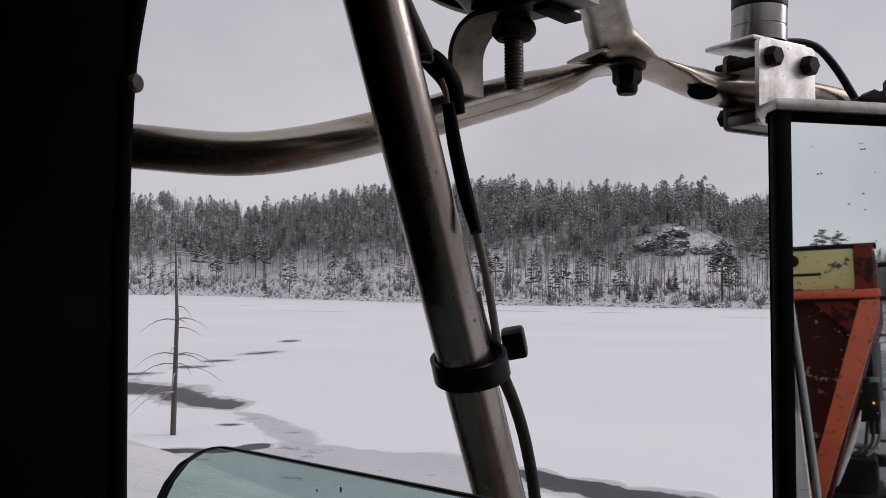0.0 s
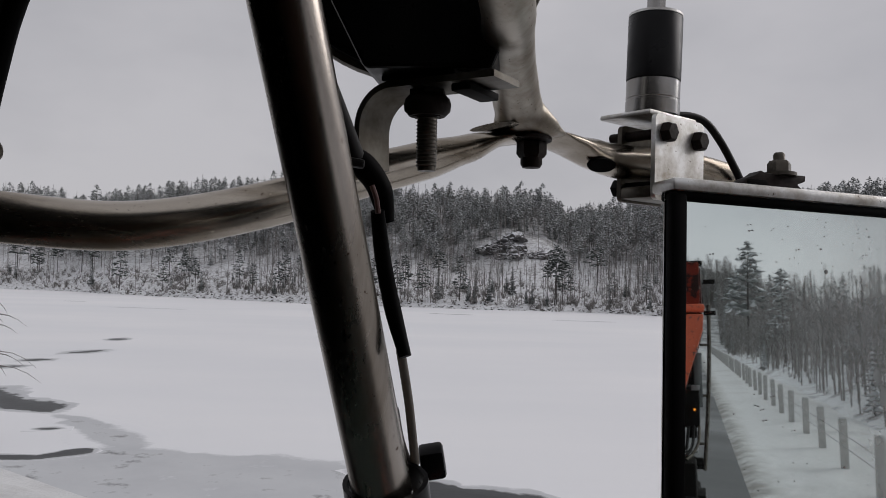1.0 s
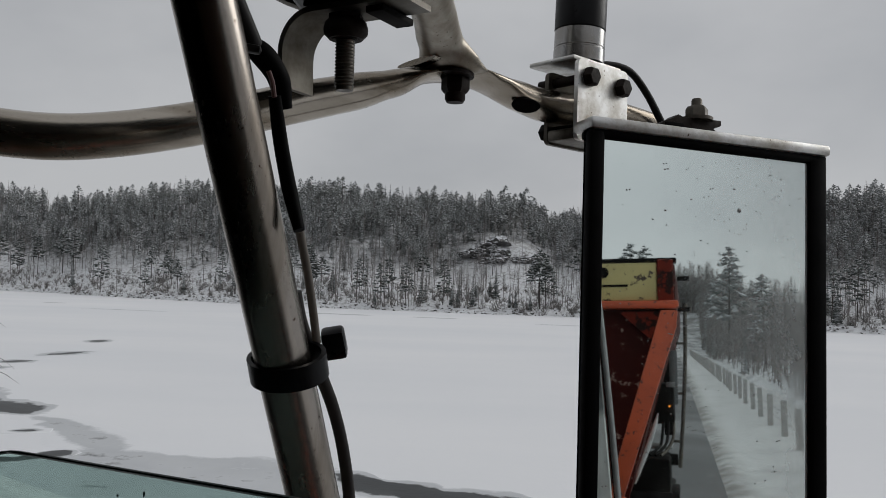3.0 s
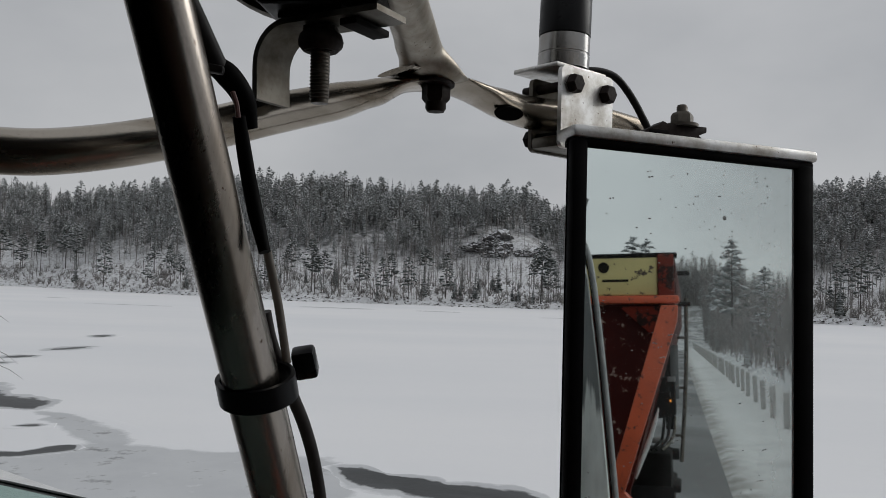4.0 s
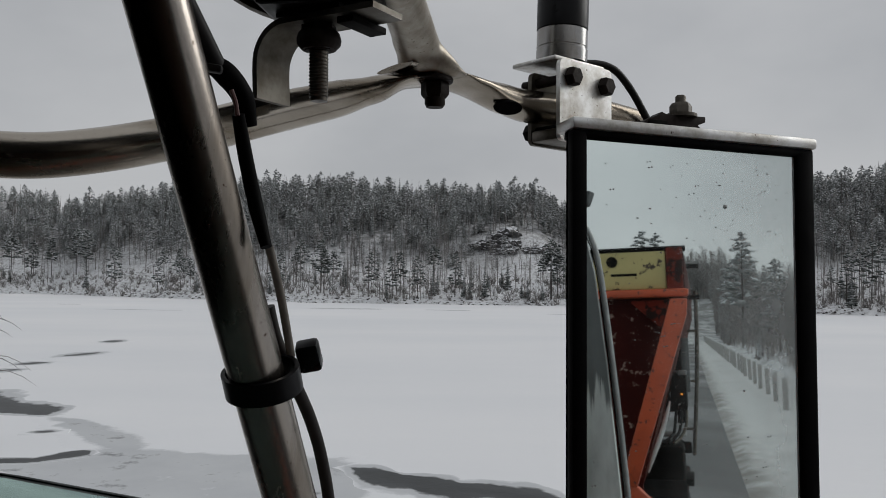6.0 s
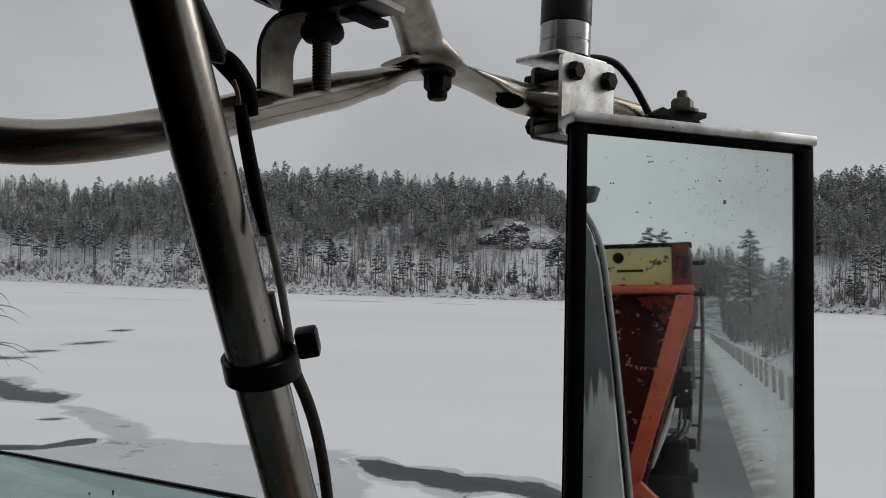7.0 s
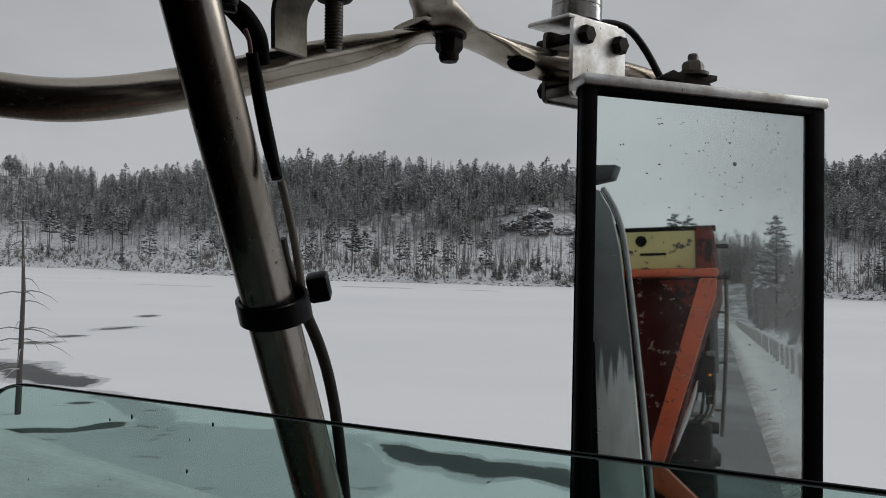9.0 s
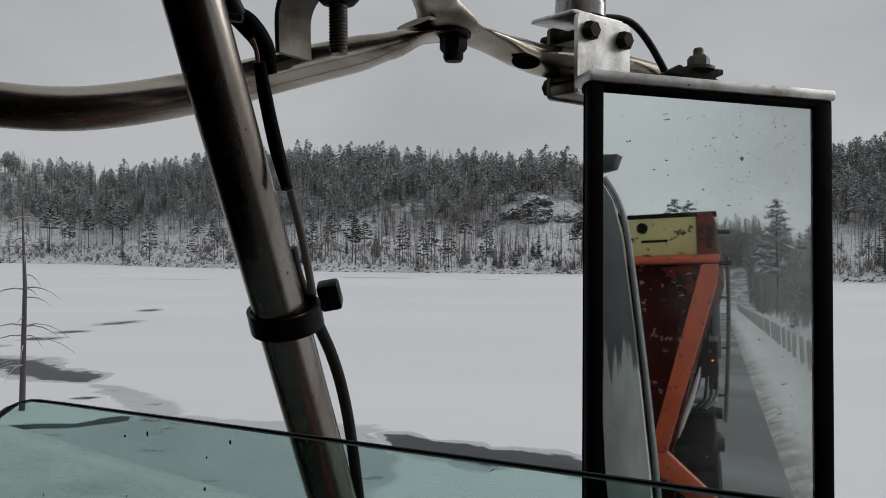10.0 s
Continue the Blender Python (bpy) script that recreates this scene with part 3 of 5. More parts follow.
def add_cone(s, a, b, ra, rb, mat, sides=4):
    """A tapered stick between two points."""
    a, b = np.array(a, float), np.array(b, float)
    d = (b - a) / (np.linalg.norm(b - a) + 1e-9)
    side = np.cross(d, (0, 0, 1) if abs(d[2]) < 0.9 else (1, 0, 0))
    side /= np.linalg.norm(side) + 1e-9
    up = np.cross(side, d)
    n0 = len(s["v"])
    for p, r in ((a, ra), (b, rb)):
        for k in range(sides):
            t_ = 2 * math.pi * k / sides
            s["v"].append(p + r * (math.cos(t_) * side + math.sin(t_) * up))
    for k in range(sides):
        i, j = n0 + k, n0 + (k + 1) % sides
        s["f"] += [(i, j, j + sides), (i, j + sides, i + sides)]
        s["m"] += [mat, mat]


def add_clump(s, c, wide, tall, g, mat, ring=5):
    """A ragged flattened tuft."""
    n0 = len(s["v"])
    turn = g.uniform(0, 6.28)
    s["v"].append(np.array(c) + (g.normal(0, 0.12) * wide, g.normal(0, 0.12) * wide, tall * g.uniform(0.6, 1.2)))
    s["v"].append(np.array(c) + (g.normal(0, 0.15) * wide, g.normal(0, 0.15) * wide, -tall * g.uniform(0.3, 0.8)))
    for k in range(ring):
        t_ = turn + 6.283 * k / ring + g.normal(0, 0.2)
        q = wide * g.uniform(0.45, 1.25)
        s["v"].append(np.array(c) + (q * math.cos(t_), q * math.sin(t_), g.normal(0, 0.35) * tall))
    for k in range(ring):
        i, j = n0 + 2 + k, n0 + 2 + (k + 1) % ring
        s["f"] += [(n0, i, j), (n0 + 1, j, i)]
        s["m"] += [mat, mat]


def add_trunk(s, pts, radii, mat, sides=5):
    """One tapered stem through several points."""
    n0 = len(s["v"])
    for p, r in zip(pts, radii):
        for k in range(sides):
            t_ = 2 * math.pi * k / sides
            s["v"].append(np.array(p, float) + (r * math.cos(t_), r * math.sin(t_), 0))
    for i in range(len(pts) - 1):
        for k in range(sides):
            a, b = n0 + i * sides + k, n0 + i * sides + (k + 1) % sides
            s["f"] += [(a, b, b + sides), (a, b + sides, a + sides)]
            s["m"] += [mat, mat]


def add_spray(s, c, d, length, wide, droop, mat):
    """A folded leaf-shaped spray of needles from c along d."""
    n0 = len(s["v"])
    sd = np.array((-d[1], d[0], 0.0))
    tip = np.array((d[0] * length, d[1] * length, -droop * length))
    s["v"] += [c, c + tip * 0.55 + sd * wide + (0, 0, -0.45 * wide), c + tip, c + tip * 0.5 - sd * wide + (0, 0, -0.45 * wide)]
    s["f"] += [(n0, n0 + 2, n0 + 1), (n0, n0 + 3, n0 + 2)]
    s["m"] += [mat, mat]


def pine(g, h, fine=1.0, first=0.38):
    """A red or white pine: bare lower trunk, broad uneven tiers of soft needle tufts."""
    s = tri_soup()
    bend = g.normal(0, 0.02, 2) * h
    add_trunk(s, [(0, 0, -0.5), (bend[0] * 0.5, bend[1] * 0.5, h * 0.55), (bend[0], bend[1], h * 0.97)], [0.010 * h, 0.007 * h, 0.0015 * h], 0, 4 if fine < 2 else 7)
    broad, lean = g.uniform(0.17, 0.235), g.uniform(0, 6.283)
    boughs = int(24 * fine ** 0.5)
    for i in range(boughs):
        u = (i + g.uniform(0, 1)) / boughs
        z = h * (first + (0.965 - first) * u)
        t_ = i * 2.4 + g.normal(0, 0.5)
        reach = h * (0.02 + broad * (1 - u) ** 0.62 * min(1.0, 0.6 + 1.6 * u)) * g.uniform(0.6, 1.15) * (1 + 0.2 * math.cos(t_ - lean))
        rise = g.uniform(0.0, 0.35)
        count = max(2, int(2.1 * fine ** 0.5))
        if fine > 2:
            add_cone(s, (bend[0] * u, bend[1] * u, z - 0.1 * reach), (bend[0] * u + reach * math.cos(t_), bend[1] * u + reach * math.sin(t_), z + rise * reach), 0.0035 * h * (1.1 - u), 0.001 * h, 0, 4)
        for k in range(count):
            v = 0.42 + 0.58 * (k + g.uniform(0.2, 1)) / count
            a = t_ + g.normal(0, 0.30)
            c = np.array((bend[0] * u + reach * v * math.cos(a), bend[1] * u + reach * v * math.sin(a), z + rise * reach * v + g.normal(0, 0.006) * h))
            wide = h * g.uniform(0.055, 0.085) / fine ** 0.35 * (1.15 - 0.45 * u)
            add_clump(s, c, wide, wide * g.uniform(0.35, 0.6), g, 1, 4 if fine < 2 else 5)
            for w in range(2 if fine > 2 else 1):
                e = a + g.normal(0, 0.9)
                size = wide * g.uniform(0.9, 1.5)
                add_spray(s, c + np.array((math.cos(e), math.sin(e), 0.2)) * wide * 0.5, (math.cos(e), math.sin(e)), size, size * 0.32, g.uniform(-0.1, 0.7), 1)
    for k in range(3):
        add_clump(s, (bend[0] + g.normal(0, 0.012) * h, bend[1] + g.normal(0, 0.012) * h, h * (0.985 - 0.03 * k)), 0.026 * h, 0.022 * h, g, 1, 4)
    return s


def spruce(g, h, fine=1.0):
    """A narrow spruce or fir with drooping whorls of blades."""
    s = tri_soup()
    add_trunk(s, [(0, 0, -0.5), (0, 0, h * 0.5), (0, 0, h * 0.97)], [0.011 * h, 0.007 * h, 0.0015 * h], 0, 4)
    tiers = int(15 * fine)
    for i in range(tiers):
        u = i / tiers
        z = h * (0.10 + 0.89 * u)
        reach = h * (0.155 * (1 - u) ** 0.85 + 0.012) * g.uniform(0.8, 1.15)
        count = max(4, int((8 - 3 * u) * fine ** 0.5))
        for k in range(count):
            t_ = 6.283 * (k + g.uniform(-0.35, 0.35)) / count + i
            q = reach * g.uniform(0.65, 1.15)
            d, sd = np.array((math.cos(t_), math.sin(t_), 0)), np.array((-math.sin(t_), math.cos(t_), 0))
            wide = q * g.uniform(0.26, 0.42)
            n0 = len(s["v"])
            root = np.array((0, 0, z))
            s["v"] += [root + (0, 0, 0.02 * h), root + d * q * 0.55 + sd * wide + (0, 0, -0.22 * q), root + d * q * 0.55 - sd * wide + (0, 0, -0.22 * q),
                       root + d * q + (0, 0, -0.32 * q), root + d * q * 0.5 + (0, 0, -0.42 * q)]
            s["f"] += [(n0, n0 + 2, n0 + 1), (n0 + 1, n0 + 2, n0 + 3), (n0 + 1, n0 + 3, n0 + 4), (n0 + 2, n0 + 4, n0 + 3)]
            s["m"] += [1] * 4
    return s


def bare_tree(g, h, twigs=26, spread=0.16):
    """A leafless birch or poplar: thin stem, rising twigs."""
    s = tri_soup()
    lean = g.normal(0, 0.03, 2) * h
    add_cone(s, (0, 0, -0.5), (*lean, h), 0.009 * h + 0.03, 0.003 * h, 2, 3)
    for k in range(twigs):
        u = g.uniform(0.3, 0.97)
        t_, ln = g.uniform(0, 6.283), h * spread * g.uniform(0.4, 1.1) * (1.25 - u)
        a = np.array((lean[0] * u, lean[1] * u, h * u))
        b = a + (ln * math.cos(t_), ln * math.sin(t_), ln * g.uniform(0.6, 1.7))
        n0 = len(s["v"])
        wdt = 0.0035 * h
        sd = np.array((-math.sin(t_), math.cos(t_), 0)) * wdt
        mid = (a + b) / 2 + g.normal(0, 0.1, 3) * ln
        fork = mid + (ln * 0.5 * math.cos(t_ + 0.9), ln * 0.5 * math.sin(t_ + 0.9), ln * 0.5)
        s["v"] += [a - sd, a + sd, mid, b, mid + sd * 1.4, fork]
        s["f"] += [(n0, n0 + 1, n0 + 2), (n0 + 2, n0 + 4, n0 + 3), (n0 + 2, n0 + 5, n0 + 4)]
        s["m"] += [2] * 3
    return s


def shrub(g, h):
    s = tri_soup()
    for k in range(16):
        t_, q = g.uniform(0, 6.283), h * g.uniform(0.2, 0.7)
        a = np.array((g.normal(0, 0.12) * h, g.normal(0, 0.12) * h, -0.1))
        b = np.array((q * math.cos(t_), q * math.sin(t_), h * g.uniform(0.5, 1.0)))
        add_cone(s, a, b, 0.02 * h, 0.006 * h, 2, 3)
    return s


def freeze(s):
    return np.array(s["v"], float), np.array(s["f"], int), np.array(s["m"], int)


def soup_mesh(name, v, f, mats, materials):
    me = bpy.data.meshes.new(name)
    me.vertices.add(len(v))
    me.vertices.foreach_set("co", np.asarray(v, np.float32).ravel())
    me.loops.add(len(f) * 3)
    me.loops.foreach_set("vertex_index", np.asarray(f, np.int32).ravel())
    me.polygons.add(len(f))
    me.polygons.foreach_set("loop_start", np.arange(0, len(f) * 3, 3, dtype=np.int32))
    me.polygons.foreach_set("material_index", np.asarray(mats, np.int32))
    for mt in materials:
        me.materials.append(mt)
    me.update(calc_edges=True)
    return me


g = np.random.default_rng(5)
PINES = [freeze(pine(g, 1.0 * h, 1.6, first)) for h, first in ((15, 0.26), (16, 0.34), (14, 0.22), (15, 0.40), (14, 0.30), (12, 0.24))]
SPRUCES = [freeze(spruce(g, h)) for h in (13, 15, 11, 9)]
BARES = [freeze(bare_tree(g, h)) for h in (9, 11, 8, 12)]
THICKETS = [freeze(bare_tree(g, h, 80, 0.24)) for h in (9, 11, 8, 12)]
SHRUBS = [freeze(shrub(g, h)) for h in (1.6, 2.2, 1.2)]


def plant(name, spots, label, category):
    """Joins many trees, each (prototype, x, y, scale, turn), into one mesh of kind stuff."""
    vs, fs, ms, n0 = [], [], [], 0
    xs, ys = np.array([p[1] for p in spots]), np.array([p[2] for p in spots])
    zs = height(xs, ys)
    for (proto, x, y, k, turn), z in zip(spots, zs):
        v, f, mt = proto
        c, s_ = math.cos(turn) * k, math.sin(turn) * k
        vs.append(np.stack([v[:, 0] * c - v[:, 1] * s_ + x, v[:, 0] * s_ + v[:, 1] * c + y, v[:, 2] * k + z], -1))
        fs.append(f + n0)
        ms.append(mt)
        n0 += len(v)
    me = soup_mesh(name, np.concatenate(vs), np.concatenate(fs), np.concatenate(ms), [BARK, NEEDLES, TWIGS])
    return tagged(new(name, me), label, category, kind="stuff")


def shore_spot(az, s):
    r = float(table(SHORE, az)) + s
    return r * math.sin(radians(az)), r * math.cos(radians(az))


conifers, leafless, brush = [], [], []
for _ in range(13600):
    az, s = g.uniform(-39, 32), g.uniform(2, 141)
    x, y = shore_spot(az, s)
    patch = wobble(x, y, 24.0, 5.0)
    open_ = np.exp(-((az - OUTCROP_AZ - 1.0) / 3.4) ** 4) * (s < 70)
    wood = smooth(s, 36, 64) * 0.97 + 0.02 + 0.14 * max(0.0, patch) * (s > 14)
    wood *= 1 - 0.90 * open_
    pick = g.random()
    if pick < wood * 0.36:
        high = 0.80 + 0.18 * smooth(s, 15, 80)
        proto = PINES[g.integers(len(PINES))] if g.random() < 0.55 else SPRUCES[g.integers(len(SPRUCES))]
        conifers.append((proto, x, y, high * g.uniform(0.44, 0.74) * (1.22 if g.random() < 0.02 else 1.0), g.uniform(0, 6.283)))
    elif pick > 0.64 + 0.16 * open_ + 0.06 * (s < 26) + 0.24 * (az < -13) * (s < 36) and s < 130:
        kinds = THICKETS if 14 < s < 90 and g.random() < 0.55 else BARES
        leafless.append((kinds[g.integers(4)], x, y, g.uniform(0.4, 0.9), g.uniform(0, 6.283)))
for _ in range(1900):
    az, s = g.uniform(-39, 32), g.uniform(0.5, 30) ** 1.0
    x, y = shore_spot(az, s)
    brush.append((SHRUBS[g.integers(len(SHRUBS))], x, y, g.uniform(0.5, 1.2), g.uniform(0, 6.283)))
for az, s, k in ((4.9, 104, 0.80), (5.6, 108, 0.66), (7.0, 112, 0.66), (7.6, 100, 0.62), (-11.6, 116, 0.8), (0.2, 112, 0.74), (-6.0, 114, 0.78)):
    conifers.append((PINES[1], *shore_spot(az, s), k, az))
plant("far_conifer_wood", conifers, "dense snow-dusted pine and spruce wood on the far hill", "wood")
plant("far_bare_wood", leafless, "leafless grey birches and poplars on the snowy slope", "wood")
stones = []
for _ in range(5):
    s_ = tri_soup()
    add_clump(s_, (0, 0, 0.1), 0.6, 0.4, g, 0, 6)
    stones.append(freeze(s_))
rubble = []
for _ in range(560):
    az, s = g.uniform(-39, 32), g.exponential(1.6) - 0.3 + 2.0 * g.random() ** 3
    x, y = shore_spot(az, s)
    s += 5 * float(wobble(x, y, 26.0))
    x, y = shore_spot(az, s)
    rubble.append((stones[g.integers(5)], x, y, g.uniform(0.2, 0.75), g.uniform(0, 6.283)))
plant("shore_stones", rubble, "snow-capped stones and drift along the waterline", "stones")
plant("shore_brush", brush, "low bare brush along the snowy lake shore", "brush")

# woods along the road behind the lorry, seen in its mirror
behind, bare_behind = [], []
for _ in range(1500):
    ahead = -(24 + 276 * g.random() ** 1.3)
    lat = 5.2 + ROAD_BEND * (ahead + 8) + g.exponential(9)
    x, y = lat * RIGHT.x + ahead * FWD.x, lat * RIGHT.y + ahead * FWD.y
    k = 0.17 + 0.0014 * -ahead
    if g.random() < 0.05:
        behind.append(((SPRUCES + PINES)[g.integers(10)], x, y, k * g.uniform(0.7, 1.25), g.uniform(0, 6.283)))
    else:
        bare_behind.append((THICKETS[g.integers(4)], x, y, k * g.uniform(1.0, 1.7), g.uniform(0, 6.283)))
for _ in range(620):
    ahead = -(16 + 150 * g.random() ** 1.5)
    lat = 5.0 + ROAD_BEND * (ahead + 8) + g.exponential(3.0)
    x, y = lat * RIGHT.x + ahead * FWD.x, lat * RIGHT.y + ahead * FWD.y
    bare_behind.append(((THICKETS + SHRUBS)[g.integers(7)], x, y, (0.12 + 0.0016 * -ahead) * g.uniform(0.8, 1.5), g.uniform(0, 6.283)))
for _ in range(350):
    ahead, lat = -g.uniform(185, 290), g.uniform(-22, 12)
    x, y = lat * RIGHT.x + ahead * FWD.x, lat * RIGHT.y + ahead * FWD.y
    if g.random() < 0.3:
        behind.append((PINES[g.integers(6)], x, y, g.uniform(0.4, 0.7), g.uniform(0, 6.283)))
    else:
        bare_behind.append((THICKETS[g.integers(4)], x, y, g.uniform(0.7, 1.1), g.uniform(0, 6.283)))
for _ in range(170):
    ahead, lat = -g.uniform(184, 215), g.uniform(-14, 10)
    x, y = lat * RIGHT.x + ahead * FWD.x, lat * RIGHT.y + ahead * FWD.y
    bare_behind.append((THICKETS[g.integers(4)], x, y, g.uniform(0.6, 1.0), g.uniform(0, 6.283)))
for ahead, lat, k in ((-150, 5.6, 0.7), (-95, 8.6, 0.55)):
    behind.append((PINES[3], lat * RIGHT.x + ahead * FWD.x, lat * RIGHT.y + ahead * FWD.y, k, 1.0))
for _ in range(200):
    ahead, lat = -g.uniform(110, 380), -g.uniform(9, 60)
    x, y = lat * RIGHT.x + ahead * FWD.x, lat * RIGHT.y + ahead * FWD.y
    behind.append((PINES[g.integers(6)], x, y, g.uniform(0.5, 0.95), g.uniform(0, 6.283)))
plant("roadside_conifer_wood", behind, "snow-dusted conifers beside the road", "wood")
plant("roadside_bare_wood", bare_behind, "bare grey trees beside the road", "wood")


def tree_thing(name, s, x, y, z, label, category="tree", group="", materials=(BARK, NEEDLES, TWIGS)):
    """A tree as a thing: trunk and crown meshes under an empty at its foot."""
    v, f, mt = s
    root = new(name)
    root.location = (x, y, z)
    root["base"] = (0, 0, 0)
    tagged(root, label, category, group)
    for nm, pick in (("trunk", mt == 0), ("crown", mt != 0)):
        if pick.any():
            ob = new(nm, soup_mesh(nm, v, f[pick], mt[pick], materials))
            ob.parent = root
    return root


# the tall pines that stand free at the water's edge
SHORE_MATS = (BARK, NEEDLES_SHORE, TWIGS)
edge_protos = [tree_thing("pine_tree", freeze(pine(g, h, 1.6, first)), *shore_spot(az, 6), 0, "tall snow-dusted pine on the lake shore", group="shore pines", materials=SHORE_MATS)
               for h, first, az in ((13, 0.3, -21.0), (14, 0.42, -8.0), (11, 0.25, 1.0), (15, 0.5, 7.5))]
for ob in edge_protos:
    ob.location.z = float(height(ob.location.x, ob.location.y))
for az, s, pick, k in ((-3.2, 5, 2, 0.95), (-2.7, 8, 1, 0.8), (-1.5, 5, 0, 0.82), (7.4, 5, 3, 0.86), (7.9, 7, 0, 0.95), (-18.4, 8, 2, 0.85), (-17.0, 6, 3, 0.7), (-16.4, 9, 1, 0.65), (-7.2, 10, 3, 0.7), (-24.6, 24, 1, 1.0), (-26.8, 12, 3, 1.1), (-25.6, 26, 2, 1.15), (-23.2, 25, 1, 1.1), (-22.6, 27, 0, 1.1), (25.6, 6, 2, 1.0), (27.0, 8, 0, 1.0)):
    x, y = shore_spot(az, s)
    copy_thing(edge_protos[pick], pose(x, y, float(height(x, y)), 0, 0, g.uniform(0, 360))).scale = (k, k, k)
for _ in range(34):
    az, s = g.uniform(-36, 36), g.uniform(3, 26)
    if abs(az - OUTCROP_AZ) < 2.5:
        continue
    x, y = shore_spot(az, s)
    k = g.uniform(0.6, 0.95)
    copy_thing(edge_protos[g.integers(4)], pose(x, y, float(height(x, y)), 0, 0, g.uniform(0, 360))).scale = (k, k, k)
small_spruces = [tree_thing("spruce_tree", freeze(spruce(g, h, 1.2)), *shore_spot(az, 4), 0, "small dark spruce on the snowy lake shore", group="shore spruces", materials=SHORE_MATS)
                 for h, az in ((6, -16), (8, 3), (5, 11))]
for ob in small_spruces:
    ob.location.z = float(height(ob.location.x, ob.location.y))
for az, s in ((-3.6, 3), (1.6, 4), (2.0, 3), (5.5, 5), (5.9, 4), (6.9, 3), (25.9, 3), (-13.0, 4), *((g.uniform(-36, 36), g.uniform(2, 24)) for _ in range(40))):
    x, y = shore_spot(az, s)
    k = g.uniform(0.6, 1.1)
    copy_thing(small_spruces[g.integers(3)], pose(x, y, float(height(x, y)), 0, 0, g.uniform(0, 360))).scale = (k, k, k)

# the rock outcrop above the shore
def boulder(x, y, size, seed):
    bm = bmesh.new()
    bmesh.ops.create_icosphere(bm, subdivisions=3, radius=1.0)
    for v in bm.verts:
        n_ = noise.noise(v.co * 1.3 + Vector((seed, 0, 0))) * 0.55 + noise.noise(v.co * 3.1 + Vector((0, seed, 0))) * 0.22
        v.co = v.co * (1 + n_)
        v.co = Vector((v.co.x * size[0], v.co.y * size[1], max(v.co.z, -0.5) * size[2]))
    me = bpy.data.meshes.new("rock")
    bm.to_mesh(me)
    bm.free()
    me.materials.append(ROCK)
    ob = tagged(new("rock", me), "dark fissured rock with snow on its ledges", "rock", "rocks of the outcrop")
    ob.matrix_world = pose(x, y, float(height(x, y)) + 0.1 * size[2], 0, 0, seed * 57)
    return ob


for i in range(26):
    az, s = OUTCROP_AZ + g.normal(0, 1.8), OUTCROP_S - 1 + g.normal(0, 1.8)
    k = g.uniform(0.7, 1.7)
    boulder(*shore_spot(az, s), (2.3 * k, 1.5 * k, 1.1 * k), i + 0.37)

# ---- trees on the low spit of land ahead ----
def spit_place(lat, ahead):
    x, y = lat * RIGHT.x + ahead * FWD.x, lat * RIGHT.y + ahead * FWD.y
    return x, y, float(height(x, y))


def snag(h, seed):
    """A dead pine: a straight stem with drooping bare limbs."""
    q = np.random.default_rng(seed)
    s = tri_soup()
    add_cone(s, (0, 0, -0.4), (0.1, 0.05, h * 0.6), 0.14, 0.09, 0, 8)
    add_cone(s, (0.1, 0.05, h * 0.6), (0.0, 0.0, h), 0.09, 0.02, 0, 7)
    for k in range(26):
        u = q.uniform(0.2, 0.97)
        t_, ln = q.uniform(0, 6.283), q.uniform(0.6, 2.3) * (1.15 - 0.4 * u)
        a = np.array((0.05, 0.03, h * u))
        for j in range(4):
            v1, v2 = j / 4, (j + 1) / 4
            p1 = a + (ln * v1 * math.cos(t_), ln * v1 * math.sin(t_), ln * (0.25 * v1 - 0.6 * v1 * v1))
            p2 = a + (ln * v2 * math.cos(t_), ln * v2 * math.sin(t_), ln * (0.25 * v2 - 0.6 * v2 * v2))
            add_cone(s, p1, p2, 0.035 * (1.1 - v1), 0.035 * (1.1 - v2), 2, 5)
    return freeze(s)


for lat, ahead, h, seed in ((17.6, 36.6, 8.8, 1), (22, 101, 11.0, 2), (15, 96, 8.0, 3)):
    x, y, z = spit_place(lat, ahead)
    tree_thing("dead_tree", snag(h, seed), x, y, max(z, LAKE), "dead bare pine with drooping snowy limbs", "tree", "dead pines")
gn = np.random.default_rng(8)
for lat, ahead, h in ((14, 104, 14.5), (18, 109, 13.0), (11, 110, 13.5)):
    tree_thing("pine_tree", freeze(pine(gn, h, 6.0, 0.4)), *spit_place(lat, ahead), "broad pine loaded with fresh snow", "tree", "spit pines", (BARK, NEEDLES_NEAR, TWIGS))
for lat, ahead, h in ((19, 98, 10.0), (20, 91, 2.6), (12, 98, 6.0)):
    tree_thing("spruce_tree", freeze(spruce(gn, h, 2.2)), *spit_place(lat, ahead), "dark spruce with snow on its boughs", "tree", "spit spruces", (BARK, NEEDLES_NEAR, TWIGS))
for lat, ahead, h in ((4.6, -88.0, 11.8), (-8.2, -150.0, 16.6), (-6.0, -156.0, 16.0), (-10.6, -152.0, 15.4)):
    tree_thing("pine_tree", freeze(pine(gn, h, 2.0, 0.35)), *spit_place(lat, ahead), "tall pine rising over the roadside wood", "tree", "roadside pines")
spit_brush = []
for _ in range(160):
    lat, ahead = gn.uniform(9, 22), gn.uniform(84, 115)
    x, y, z = spit_place(lat, ahead)
    spit_brush.append((SHRUBS[gn.integers(3)] if gn.random() < 0.7 else BARES[gn.integers(4)], x, y, gn.uniform(0.3, 0.8), gn.uniform(0, 6.283)))
plant("spit_brush", spit_brush, "bare brush and saplings in the snow", "brush")


